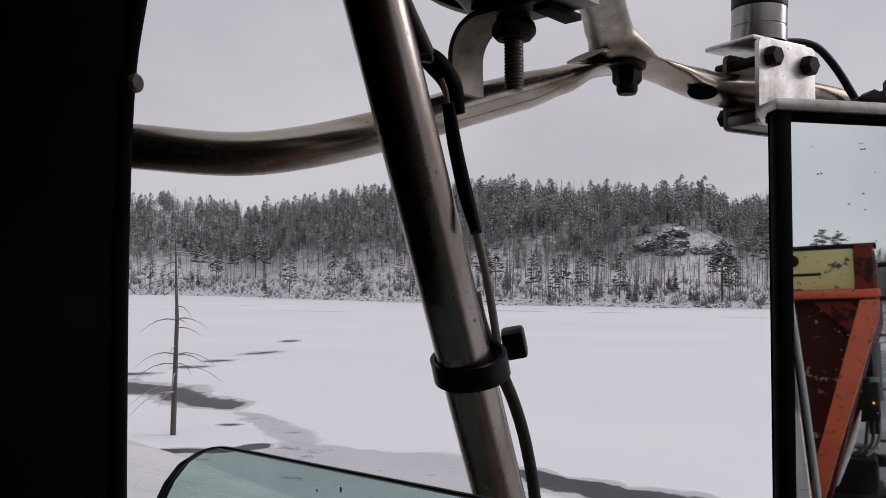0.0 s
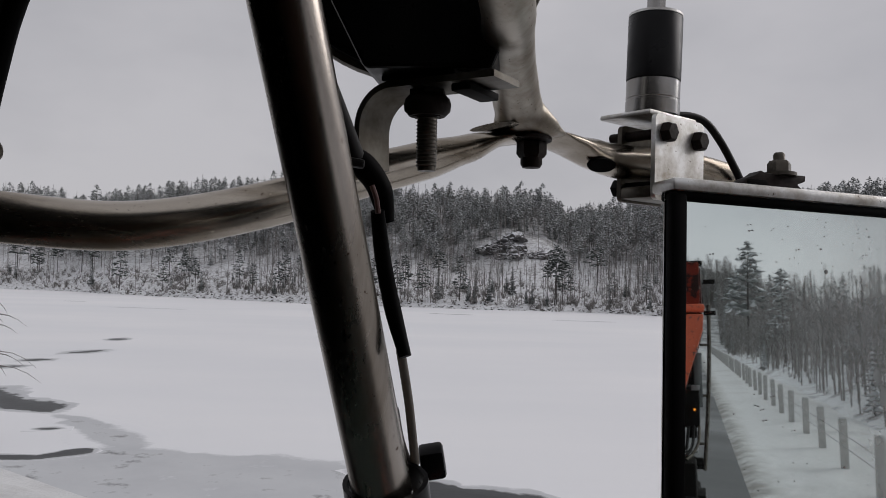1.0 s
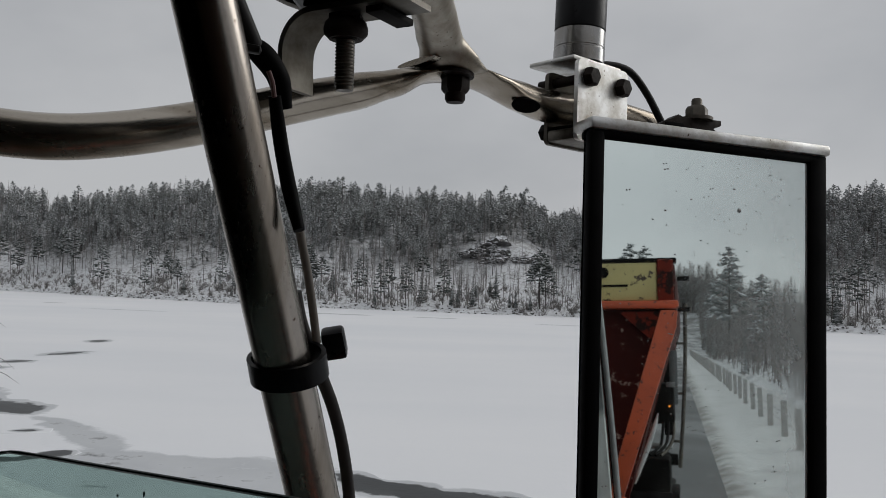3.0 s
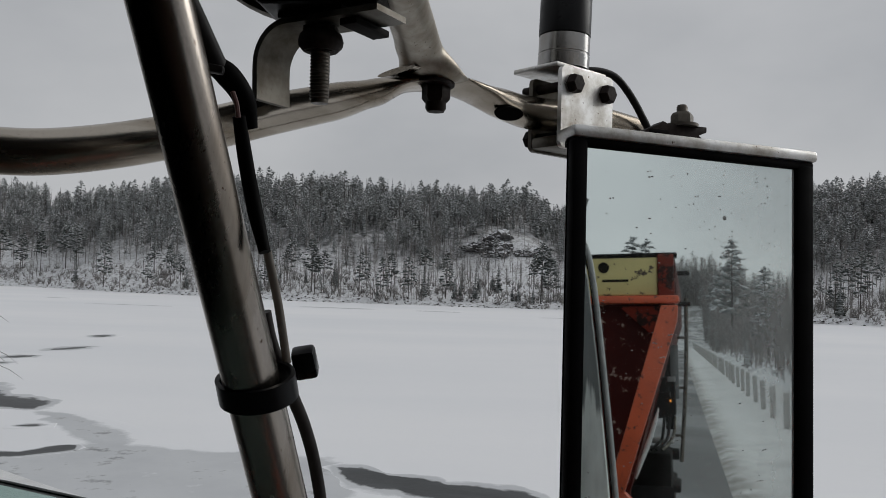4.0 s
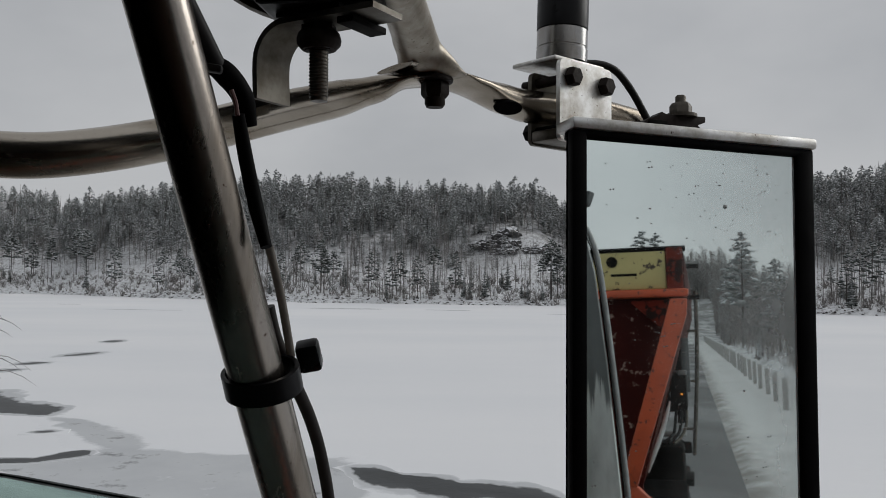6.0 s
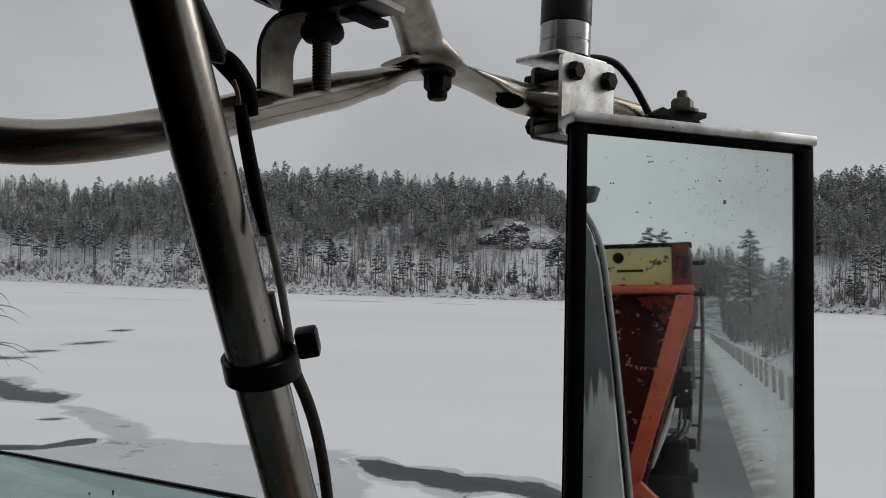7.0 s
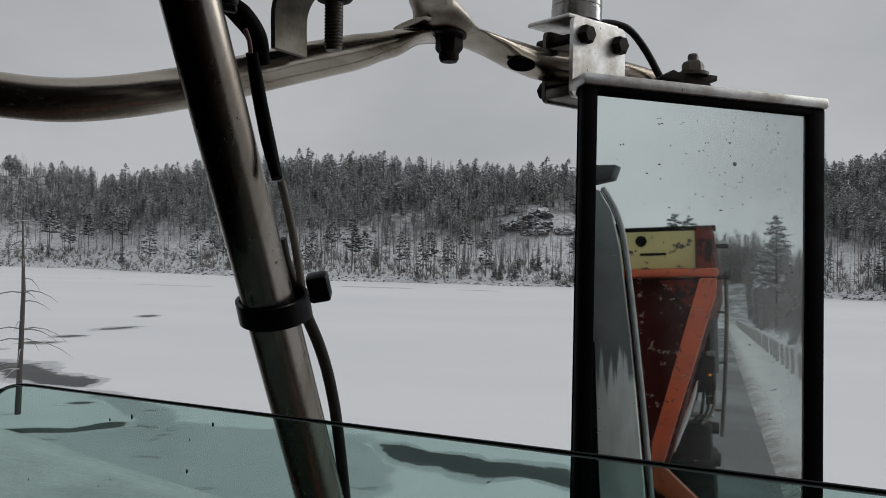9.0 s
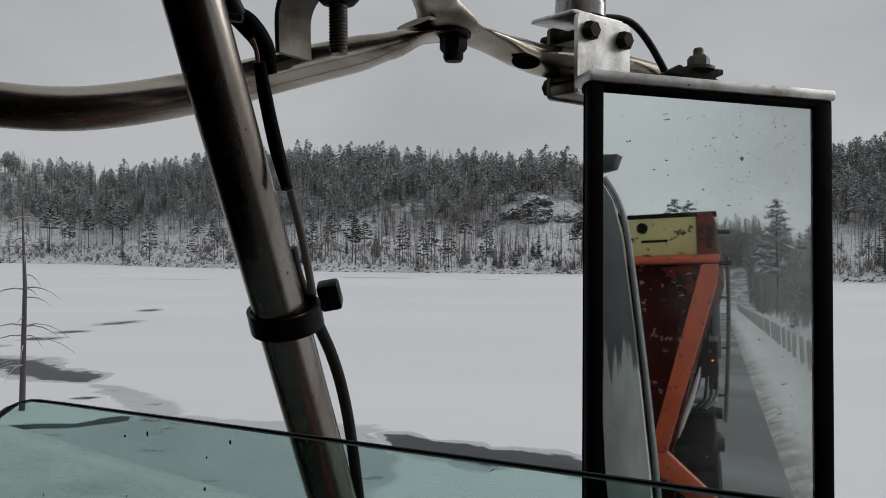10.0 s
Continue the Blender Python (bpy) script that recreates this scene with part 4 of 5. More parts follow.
# ---- guard posts with cables, behind on the shoulder ----
def guard_post():
    root = thing("guard_post", (2.85, -10.0, 0.0), "weathered square wooden guard post in snow", "guard post", "guard posts along the road")
    part("post", block((0.13, 0.13, 1.25), Matrix.Translation((2.85, -10.0, 0.33)), 0.015), WEATHERED_WOOD, root)
    part("snow_cap", block((0.122, 0.122, 0.03), Matrix.Translation((2.85, -10.0, 0.972)), 0.012), SHOULDER, root, "snow lying on the post's top")
    return root


first_post = guard_post()
for i in range(1, 54):
    copy_thing(first_post, LORRY @ pose(2.85 + ROAD_BEND * min(0, -2.0 - 2.7 * i) + 0.02 * math.sin(i * 2.1), -10.0 - 2.7 * i, 0.015 * math.sin(i) + float(climb(-10.0 - 2.7 * i)), 0, 1.2 * math.sin(i * 1.7), 3 * math.sin(i)))
for zc in (0.55, 0.75):
    rail = thing("guard_cable", (2.75, -10.0, zc), "thin steel guard cable strung along the posts", "guard cable", "guard cables")
    part("cable", sweep([(2.755 + ROAD_BEND * min(0, -2.0 - 2.7 * i), -10.0 - 2.7 * i, zc + 0.01 * math.sin(i) + float(climb(-10.0 - 2.7 * i))) for i in range(54)], 0.007, 6, 2), GALVANISED, rail)

# ---- the lorry: outside fittings ----
POLE_TOP, POLE_FOOT = Vector((0.1300, 0.2256, 2.500)), Vector((0.3507, 0.2736, 2.000))
pole = thing("support_pole", POLE_FOOT, "slanting brushed stainless steel mirror support pole", "pole")
part("tube", sweep([POLE_FOOT, POLE_FOOT.lerp(POLE_TOP, 0.5), POLE_TOP], 0.0109, 72, 4, ripple=0.004), STEEL_POLE, pole)
part("foot_plate", block((0.05, 0.05, 0.006), Matrix.Translation(POLE_FOOT), 0.002), STEEL_PLATE, pole)
pole_dir = (POLE_TOP - POLE_FOOT).normalized()


def on_pole(z):
    return POLE_FOOT + pole_dir * ((z - POLE_FOOT.z) / pole_dir.z)


# the cable that runs down behind the pole, and its tie
cable = thing("lamp_cable", (0.2846, 0.2515, 1.9895), "black sleeved lamp cable tied along the pole", "cable")
part("upper_cable", sweep([(0.1849, 0.2372, 2.3994), (0.1917, 0.2368, 2.3877), (0.2004, 0.2389, 2.3786), (0.2115, 0.2413, 2.3665)], 0.0034, 12), CABLE_BLACK, cable)
part("joint_sleeve", sweep([(0.2102, 0.2431, 2.3682), (0.2149, 0.2402, 2.3644), (0.2204, 0.2381, 2.3573), (0.2244, 0.2382, 2.3467)], [0.0038, 0.0046, 0.0042, 0.0028], 12), BLACK_RUBBER, cable)
part("red_wire", sweep([(0.212, 0.2344, 2.3577), (0.213, 0.2332, 2.3534), (0.2135, 0.2326, 2.3485)], 0.0009, 8), WIRE_RED, cable, "bare red wire end")
part("shrink_sleeve", sweep([(0.2157, 0.2348, 2.3496), (0.2212, 0.2365, 2.3339), (0.2237, 0.2338, 2.3174), (0.2238, 0.2277, 2.3013)], [0.0024, 0.0028, 0.0029, 0.0022], 12), BLACK_RUBBER, cable)
part("tan_cable", sweep([(0.2362, 0.2398, 2.3021), (0.2462, 0.2432, 2.2818), (0.2556, 0.2468, 2.2580)], 0.0017, 10), CABLE_TAN, cable, "dull tan inner cable")
part("lower_cable", sweep([(0.2479, 0.2525, 2.2783), (0.2525, 0.2525, 2.2648), (0.2608, 0.2505, 2.2472), (0.2715, 0.2510, 2.2296), (0.2794, 0.2513, 2.2100), (0.2872, 0.2525, 2.1810), (0.3105, 0.2608, 2.0930), (0.3364, 0.2712, 2.0102)], 0.0027, 12), CABLE_GREY, cable)
part("clip", block((0.010, 0.004, 0.003), pose(0.2043, 0.2376, 2.3647, 0, 8, -50), 0.001), CABLE_BLACK, cable)

tie = thing("cable_tie", on_pole(2.248), "thick black plastic cable tie round the pole", "cable tie")
bm = bmesh.new()
ringm = aim(on_pole(2.2495) + Vector((0.0018, -0.0004, 0)), pole_dir + Vector((0.05, -0.02, 0.0)))
rings = []
for s_ in range(36):
    a = 2 * math.pi * s_ / 36
    for_r = [(0.0122, -0.0048), (0.0138, -0.0048), (0.0138, 0.0048), (0.0122, 0.0048)]
    rings.append([bm.verts.new(ringm @ Vector((r * 1.16 * math.cos(a), r * math.sin(a), h))) for r, h in for_r])
for a, b in zip(rings, rings[1:] + rings[:1]):
    for k in range(4):
        bm.faces.new((a[k], a[(k + 1) % 4], b[(k + 1) % 4], b[k]))
part("band", bm, BLACK_PLASTIC, tie)
part("head", block((0.0095, 0.0085, 0.0125), aim((0.2640, 0.2450, 2.2578), pole_dir, (0.8, 0.59, 0)), 0.0016), BLACK_PLASTIC, tie)

# the bent tube that carries the mirror
arm = thing("mirror_arm", (0.4444, 0.2948, 2.3880), "bent weathered stainless tube mirror arm", "mirror arm")
part("front_tube", sweep([(0.135, 0.455, 2.353), (0.178, 0.420, 2.3490), (0.2180, 0.396, 2.3470), (0.2500, 0.378, 2.3520), (0.2900, 0.3575, 2.3640), (0.3300, 0.3455, 2.3790), (0.3660, 0.3320, 2.3915), (0.3900, 0.3210, 2.4005), (0.4080, 0.3080, 2.4075), (0.4260, 0.2960, 2.4095)],
     [0.0111, 0.0111, 0.0111, 0.0111, 0.0111, 0.0111, 0.0111, 0.0112, 0.0116, 0.0120], 72, 8, [1, 1, 1, 1, 1, 1, 0.95, 0.72, 0.30, 0.16], ripple=0.012), STEEL_TUBE, arm)
part("rear_tube", sweep([(0.3930, 0.3065, 2.4125), (0.4250, 0.2975, 2.4125), (0.4500, 0.2920, 2.4105), (0.4800, 0.2860, 2.4070), (0.5060, 0.2820, 2.4060), (0.5400, 0.2740, 2.4085), (0.5750, 0.2600, 2.4085), (0.6050, 0.2440, 2.4040)],
     [0.0130, 0.0128, 0.0120, 0.0112, 0.0111, 0.0111, 0.0111, 0.0111], 32, 8, [0.14, 0.16, 0.42, 0.85, 1, 1, 1, 1]), STEEL_TUBE, arm)
part("roof_tube", sweep([(0.4160, 0.2960, 2.4105), (0.4061, 0.2923, 2.4140), (0.3921, 0.2890, 2.4226), (0.3782, 0.2823, 2.4285), (0.3510, 0.2683, 2.4356), (0.3201, 0.2510, 2.4395), (0.2853, 0.2307, 2.4440), (0.180, 0.180, 2.480), (0.120, 0.150, 2.560)],
     [0.0155, 0.0148, 0.0122, 0.0120, 0.0119, 0.0119, 0.0117, 0.0111, 0.0111], 32, 8, [0.22, 0.45, 0.80, 0.92, 1, 1, 1, 1, 1]), ROOF_STEEL, arm)
# Flat black disc on the uncut tube stands in for the hole's dark inside.
part("drain_hole", turned([(0.0, 0.0), (0.0105, 0.0), (0.0105, 0.0015), (0.0, 0.0015)], aim((0.4737, 0.2785, 2.4000), (-0.30, -0.62, -0.72)) @ Matrix.Diagonal((1.0, 0.5, 1, 1)), 24), BLACK_RUBBER, arm, "dark slotted hole in the tube")
part("joint_bolt", merge(hex_head((0.4155, 0.2935, 2.4060), (0, 0, -1), 0.0085, 0.009), turned([(0.0062, 0), (0.0062, 0.0125), (0.005, 0.0145), (0, 0.015)], aim((0.4155, 0.2935, 2.4060), (0, 0, -1)), 16)), RUSTY_BOLT, arm, "rusty joint bolt")
# Dark disc stands in for the shaded gap under the roof tube's foot.
part("joint_gap_disc", turned([(0.0, 0), (0.0125, 0), (0.0125, 0.0018), (0, 0.0018)], aim((0.4120, 0.2930, 2.4065), (0.05, 0, 1)), 24), RUSTY_BOLT, arm)

# work lamp on a bent strap
lamp = thing("work_lamp", (0.3120, 0.3250, 2.3860), "black work lamp on a bent steel strap", "work lamp")
LX = Vector((0.095, -0.98, 0.0)).normalized()      # along the strap's upper leg, to the rear
LY = Vector((0.98, 0.095, 0.0)).normalized()       # across it
strap_line = [(-0.0305, 2.3800), (-0.0312, 2.3940)] + [(-0.0312 + 0.0172 * (1 - math.cos(a)), 2.3985 + 0.0172 * math.sin(a)) for a in (math.pi / 2 * k / 14 for k in range(15))] + [(0.0, 2.4157), (0.0400, 2.4157)]
bm = bmesh.new()
org = Vector((0.3150, 0.2900, 0))
quad_rows = []
for i, (u, z) in enumerate(strap_line):
    a = strap_line[max(i - 1, 0)]
    b = strap_line[min(i + 1, len(strap_line) - 1)]
    d = Vector((b[0] - a[0], b[1] - a[1])).normalized()
    nrm = LX * -d.y + Vector((0, 0, d.x))
    c = org + LX * u + Vector((0, 0, z))
    quad_rows.append([bm.verts.new(c + LY * w + nrm * t_) for w, t_ in ((-0.0125, 0), (0.0125, 0), (0.0125, 0.0030), (-0.0125, 0.0030))])
for a, b in zip(quad_rows, quad_rows[1:]):
    for k in range(4):
        bm.faces.new((a[k], a[(k + 1) % 4], b[(k + 1) % 4], b[k]))
bm.faces.new(quad_rows[0])
bm.faces.new(quad_rows[-1])
part("strap", bm, STRAP_STEEL, lamp)
part("serrated_washer", block((0.028, 0.010, 0.0035), aim(org + LX * 0.022 + LY * 0.004 + Vector((0, 0, 2.4135)), (0, 0, 1), LX), 0.0006), DARK_STEEL, lamp)
bolt_at = org + LX * 0.002 + Vector((-0.0018, 0.0022, 0))
part("bolt_shank", turned([(0.0046, 0), (0.0046, 0.026), (0.0042, 0.034), (0.0, 0.0345)], aim(bolt_at + Vector((0, 0, 2.4115)), (0.02, 0.0, -1)), 20), ZINC_BOLT, lamp, "zinc bolt shank")
for k in range(14):
    part("thread", turned([(0.0046, -0.0005), (0.0050, 0.0), (0.0046, 0.0005)], aim(bolt_at + Vector((0.02 * 0.001 * k, 0, 2.4020 - 0.0017 * k)), (0.02, 0, -1)), 16), ZINC_BOLT, lamp)
part("bolt_nut", merge(hex_head(bolt_at + Vector((0, 0, 2.4150)), (0.02, 0, -1), 0.0090, 0.0125), turned([(0.0085, 0), (0.0104, 0.002), (0.0112, 0.005), (0.0108, 0.0075), (0.0085, 0.0100), (0, 0.0105)], aim(bolt_at + Vector((0, 0, 2.4130)), (0.02, 0, -1)), 24)), RUSTY_BOLT, lamp, "grimy flanged nut")
foot = org + Vector((0, 0, 2.4205))
part("base_plate", block((0.040, 0.024, 0.003), aim(foot, (0, 0, 1), LY), 0.001), LAMP_BLACK, lamp)
bm = bmesh.new()
wedge = aim(foot, (0, 0, 1), LY) @ pose(0, 0, 0, 0, 0, 24)
low = [bm.verts.new(wedge @ Vector(q)) for q in ((-0.028, -0.020, 0.001), (0.030, -0.020, 0.001), (0.030, 0.020, 0.001), (-0.028, 0.020, 0.001))]
high = [bm.verts.new(wedge @ Vector(q)) for q in ((-0.046, -0.024, 0.036), (0.044, -0.022, 0.036), (0.044, 0.044, 0.036), (-0.046, 0.044, 0.036))]
for k in range(4):
    bm.faces.new((low[k], low[(k + 1) % 4], high[(k + 1) % 4], high[k]))
bm.faces.new(low)
bm.faces.new(high)
bmesh.ops.bevel(bm, geom=list(bm.edges), offset=0.002, segments=2, affect="EDGES", profile=0.5)
part("wedge_foot", bm, LAMP_BLACK, lamp, "", False)
lamp_axis = aim((0.3389, 0.3237, 2.5077), Vector((0.72, 0.69, 0.02)))
part("housing", turned([(0.0, -0.050), (0.034, -0.050), (0.043, -0.046), (0.054, -0.030), (0.065, -0.010), (0.071, -0.002), (0.0735, 0.0), (0.0735, 0.006), (0.0, 0.006)], lamp_axis, 48), LAMP_BLACK, lamp)
part("bezel", turned([(0.058, 0.006), (0.0765, 0.006), (0.0772, 0.009), (0.0765, 0.014), (0.058, 0.014), (0.058, 0.006)], lamp_axis, 56), STRAP_STEEL, lamp, "dull metal bezel")
part("lens", turned([(0.0, 0.008), (0.0582, 0.008), (0.0582, 0.012), (0.0, 0.017)], lamp_axis, 32), LENS, lamp)
for k in range(6):
    part("housing_rib", block((0.004, 0.004, 0.034), lamp_axis @ pose(0.047 * math.cos(k * 1.047), 0.047 * math.sin(k * 1.047), -0.018, 0, 0, math.degrees(k * 1.047)), 0.001), LAMP_BLACK, lamp)
for spot in ((0.3130, 0.3150, 2.4650), (0.3400, 0.2970, 2.4500)):
    part("screw", turned([(0.0036, -0.004), (0.0036, 0.0008), (0.0018, 0.0018), (0, 0.0019)], aim(spot, (-0.62, -0.78, -0.1)), 14), BRIGHT, lamp, "bright screw head")

# aerial on its clamp
aerial = thing("aerial", (0.5480, 0.2720, 2.3900), "black based radio aerial on a zinc clamp", "aerial")
PX = Vector((0.9746, -0.2247, 0)).normalized()      # along the clamp's face
PN = Vector((PX.y, -PX.x, 0))                                       # out of it, towards the cab
if PN.dot(Vector((-0.8, -0.6, 0))) < 0:
    PN = -PN
face_mid = Vector((0.5272, 0.2490, 2.4075))


def clamp_plate(centre, w, h, thick):
    """An upright plate with rounded corners, facing along PN."""
    outline = []
    r = 0.004
    for cx, cz, a0 in ((w / 2 - r, h / 2 - r, 0), (-w / 2 + r, h / 2 - r, 90), (-w / 2 + r, -h / 2 + r, 180), (w / 2 - r, -h / 2 + r, 270)):
        outline += [(cx + r * math.cos(radians(a0 + 22.5 * k)), cz + r * math.sin(radians(a0 + 22.5 * k))) for k in range(5)]
    mt = Matrix(((PX.x, -PN.x, 0, centre.x), (PX.y, -PN.y, 0, centre.y), (0, 0, 1, centre.z), (0, 0, 0, 1)))
    return slab(outline, mt, thick)


part("face_plate", clamp_plate(face_mid, 0.054, 0.054, 0.0032), STEEL_PLATE, aerial, "scuffed zinc face plate")
# Back plate and saddle take the darkened steel as shade between the plates.
part("back_plate", clamp_plate(face_mid - PN * 0.029 + Vector((0.000, 0, -0.002)), 0.046, 0.050, 0.0032), STRAP_STEEL, aerial)
part("top_flange", block((0.052, 0.040, 0.0034), aim(face_mid - PN * 0.0250 + Vector((0, 0, 0.0288)), (0, 0, 1), PN), 0.0012), STEEL_PLATE, aerial)
for u, z in ((-0.0162, 0.0158), (0.0184, 0.0142)):
    part("clamp_bolt", merge(hex_head(face_mid + PX * u + PN * 0.0 + Vector((0, 0, z)), PN, 0.0066, 0.0062), turned([(0.0034, 0), (0.0034, 0.042), (0, 0.042)], aim(face_mid + PX * u + Vector((0, 0, z)), -PN), 12)), RUSTY_BOLT, aerial, "rusty hexagon bolt")
    part("lower_bolt", merge(turned([(0.0034, -0.004), (0.0034, 0.036), (0, 0.036)], aim(face_mid + PX * u + Vector((0, 0, -0.0175)), -PN), 12), hex_head(face_mid + PX * u - PN * 0.033 + Vector((0, 0, -0.0175)), -PN, 0.0062, 0.006)), DARK_STEEL, aerial)
part("clamp_saddle", block((0.046, 0.030, 0.008), aim(face_mid - PN * 0.015 + Vector((0.0, 0, -0.0215)), (0, 0, 1), PN), 0.002), STRAP_STEEL, aerial)
AM = pose(0.5318, 0.2705, 2.4385, 0.6, 1.6, 0)
part("collar", turned([(0.0178, 0.0), (0.0178, 0.009), (0.0172, 0.0095), (0.0172, 0.0105), (0.0176, 0.011), (0.0176, 0.0225), (0.0168, 0.0235), (0.0, 0.0235)], AM, 36), BRIGHT, aerial, "dulled chrome collar")
part("base_coil", turned([(0.0168, 0.0225), (0.0178, 0.0235), (0.0178, 0.0650), (0.0168, 0.0668), (0.008, 0.0672), (0.0, 0.0672)], AM, 36), BLACK_PLASTIC, aerial, "glossy black base")
part("rim", turned([(0.0170, 0.0662), (0.0177, 0.0662), (0.0177, 0.0678), (0.0170, 0.0678), (0.0170, 0.0662)], AM, 36), STEEL_CAP, aerial)
part("whip_ferrule", turned([(0.0064, 0.067), (0.0064, 0.084), (0.0050, 0.096), (0.0050, 0.120), (0.0022, 0.124), (0.0014, 0.9), (0.0, 0.9)], AM, 8), BRIGHT, aerial, "bright whip and ferrule")
part("feeder", sweep([(0.5400, 0.2660, 2.4405), (0.5481, 0.2608, 2.4412), (0.5598, 0.2533, 2.4416), (0.5700, 0.2464, 2.4375), (0.582, 0.2401, 2.4249), (0.59, 0.2334, 2.4083), (0.5947, 0.2307, 2.3999)], 0.0027, 12), CABLE_BLACK, aerial, "black feeder cable")

# the mirror: glass, gasket, steel shell, mounting
GTL, GTR = Vector((0.4918, 0.2321, 2.3775)), Vector((0.6221, 0.1391, 2.3747))
ME = (GTR - GTL).normalized()
MN = Vector((ME.y, -ME.x, 0)).normalized()
if MN.dot(Vector((-1, -1, 0))) < 0:
    MN = -MN
MN = (MN * math.cos(radians(2.4)) + Vector((0, 0, math.sin(radians(2.4))))).normalized()
MN = (MN - ME * MN.dot(ME)).normalized()
MU = ME.cross(MN) if ME.cross(MN).z > 0 else MN.cross(ME)
MM = Matrix(((ME.x, -MN.x, MU.x, GTL.x), (ME.y, -MN.y, MU.y, GTL.y), (ME.z, -MN.z, MU.z, GTL.z), (0, 0, 0, 1)))
GW, GH = 0.1602, 0.372
mirror = thing("side_mirror", MM @ Vector((GW / 2, 0.02, -GH - 0.02)), "tall steel lorry mirror in a black rubber surround", "mirror")
part("mirror_glass", slab([(-0.002, -GH), (GW + 0.002, -GH), (GW + 0.002, 0.002), (-0.002, 0.002)], MM, 0.003), MIRROR, mirror, "spattered silver mirror glass", False)


def strip(x0, x1, z0, z1, front, back_, bev=0.0012):
    return block((x1 - x0, back_ - front, z1 - z0), MM @ Matrix.Translation(((x0 + x1) / 2, (front + back_) / 2, (z0 + z1) / 2)), bev)


part("left_gasket", strip(-0.0105, 0.0, -GH - 0.010, 0.0050, -0.0035, 0.0055, 0.0022), BLACK_RUBBER, mirror)
part("right_gasket", strip(GW, GW + 0.0145, -GH - 0.010, 0.0040, -0.0035, 0.012, 0.0025), BLACK_RUBBER, mirror)
part("top_gasket", strip(-0.0095, GW + 0.0145, 0.0, 0.0060, -0.0030, 0.012, 0.0018), BLACK_RUBBER, mirror)
part("bottom_gasket", strip(-0.0105, GW + 0.0145, -GH - 0.012, -GH, -0.0030, 0.012, 0.0025), BLACK_RUBBER, mirror)
part("top_cap", strip(-0.0110, GW + 0.0165, 0.0055, 0.0135, -0.0050, 0.020, 0.0025), STEEL_CAP, mirror, "dull steel top cap")
bm = bmesh.new()
shell_rings = []
for y_, inset in ((0.0055, 0.0012), (0.012, 0.0050), (0.020, 0.0100), (0.026, 0.018), (0.032, 0.030), (0.036, 0.046)):
    shell_rings.append([bm.verts.new(MM @ Vector(q)) for q in ((-0.0118 + inset, y_, 0.0058), (GW + 0.0152 - inset, y_, 0.0058), (GW + 0.0152 - inset, y_, -GH - 0.014 + inset), (-0.0118 + inset, y_, -GH - 0.014 + inset))])
for a, b in zip(shell_rings, shell_rings[1:]):
    for k in range(4):
        bm.faces.new((a[k], a[(k + 1) % 4], b[(k + 1) % 4], b[k]))
bm.faces.new(shell_rings[-1])
part("shell", bm, STEEL_CAP, mirror, "steel back shell")
part("mount_plate", slab([(0.044, 0.0140), (0.0504, 0.0195), (0.0570, 0.0220), (0.0610, 0.0250), (0.0650, 0.0235), (0.0720, 0.0240), (0.0950, 0.0242), (0.0950, 0.0205), (0.0890, 0.0180), (0.094, 0.0140)], MM @ Matrix.Translation((0, 0.008, 0)), 0.012, 0.0006), RUSTY_BOLT, mirror, "rusty mounting plate")
part("mount_nut", merge(hex_head(MM @ Vector((0.0795, 0.014, 0.0242)), MU, 0.0076, 0.0092), turned([(0.0108, 0), (0.0108, 0.0022), (0, 0.0022)], aim(MM @ Vector((0.0795, 0.014, 0.0232)), MU), 24), turned([(0.0037, 0), (0.0037, 0.0130), (0.0030, 0.0145), (0, 0.0145)], aim(MM @ Vector((0.0795, 0.014, 0.0242)), MU), 14)), ZINC_BOLT, mirror, "zinc mounting nut")
part("mount_clip", block((0.016, 0.014, 0.006), MM @ Matrix.Translation((0.058, 0.014, 0.0165)), 0.002), DARK_STEEL, mirror)
gs = np.random.default_rng(23)
specks = bmesh.new()
for k in range(190):
    x, z = gs.uniform(0.003, GW - 0.003), -gs.uniform(0.004, GH - 0.008)
    if k < 60:
        x, z = gs.uniform(0.05, GW - 0.004), -gs.uniform(0.005, 0.07)
    r = gs.uniform(0.00020, 0.00045) * (1.5 if gs.random() < 0.1 else 1.0)
    wide = 1.0 if k < 60 else gs.uniform(1.0, 2.6)
    for twin in range(2 if gs.random() < 0.2 else 1):
        specks = merge(specks, turned([(r, 0.0), (r * 0.7, 0.0002), (0, 0.00028)], MM @ Matrix.Translation((x + 0.0021 * twin, -0.0002, z + 0.0004 * twin)) @ pose(0, 0, 0, 90, 0, 0) @ Matrix.Diagonal((wide, 1, 1, 1)), 8))
specks = merge(specks, turned([(0.0015, 0.0), (0.001, 0.0003), (0, 0.0004)], MM @ Matrix.Translation((0.1035, -0.0002, -0.0373)) @ pose(0, 0, 0, 90, 0, 0), 12))
tagged(part("dirt_specks", specks, MIRROR_SPRAY, mirror, "dried grey spray specks"), kind="stuff")

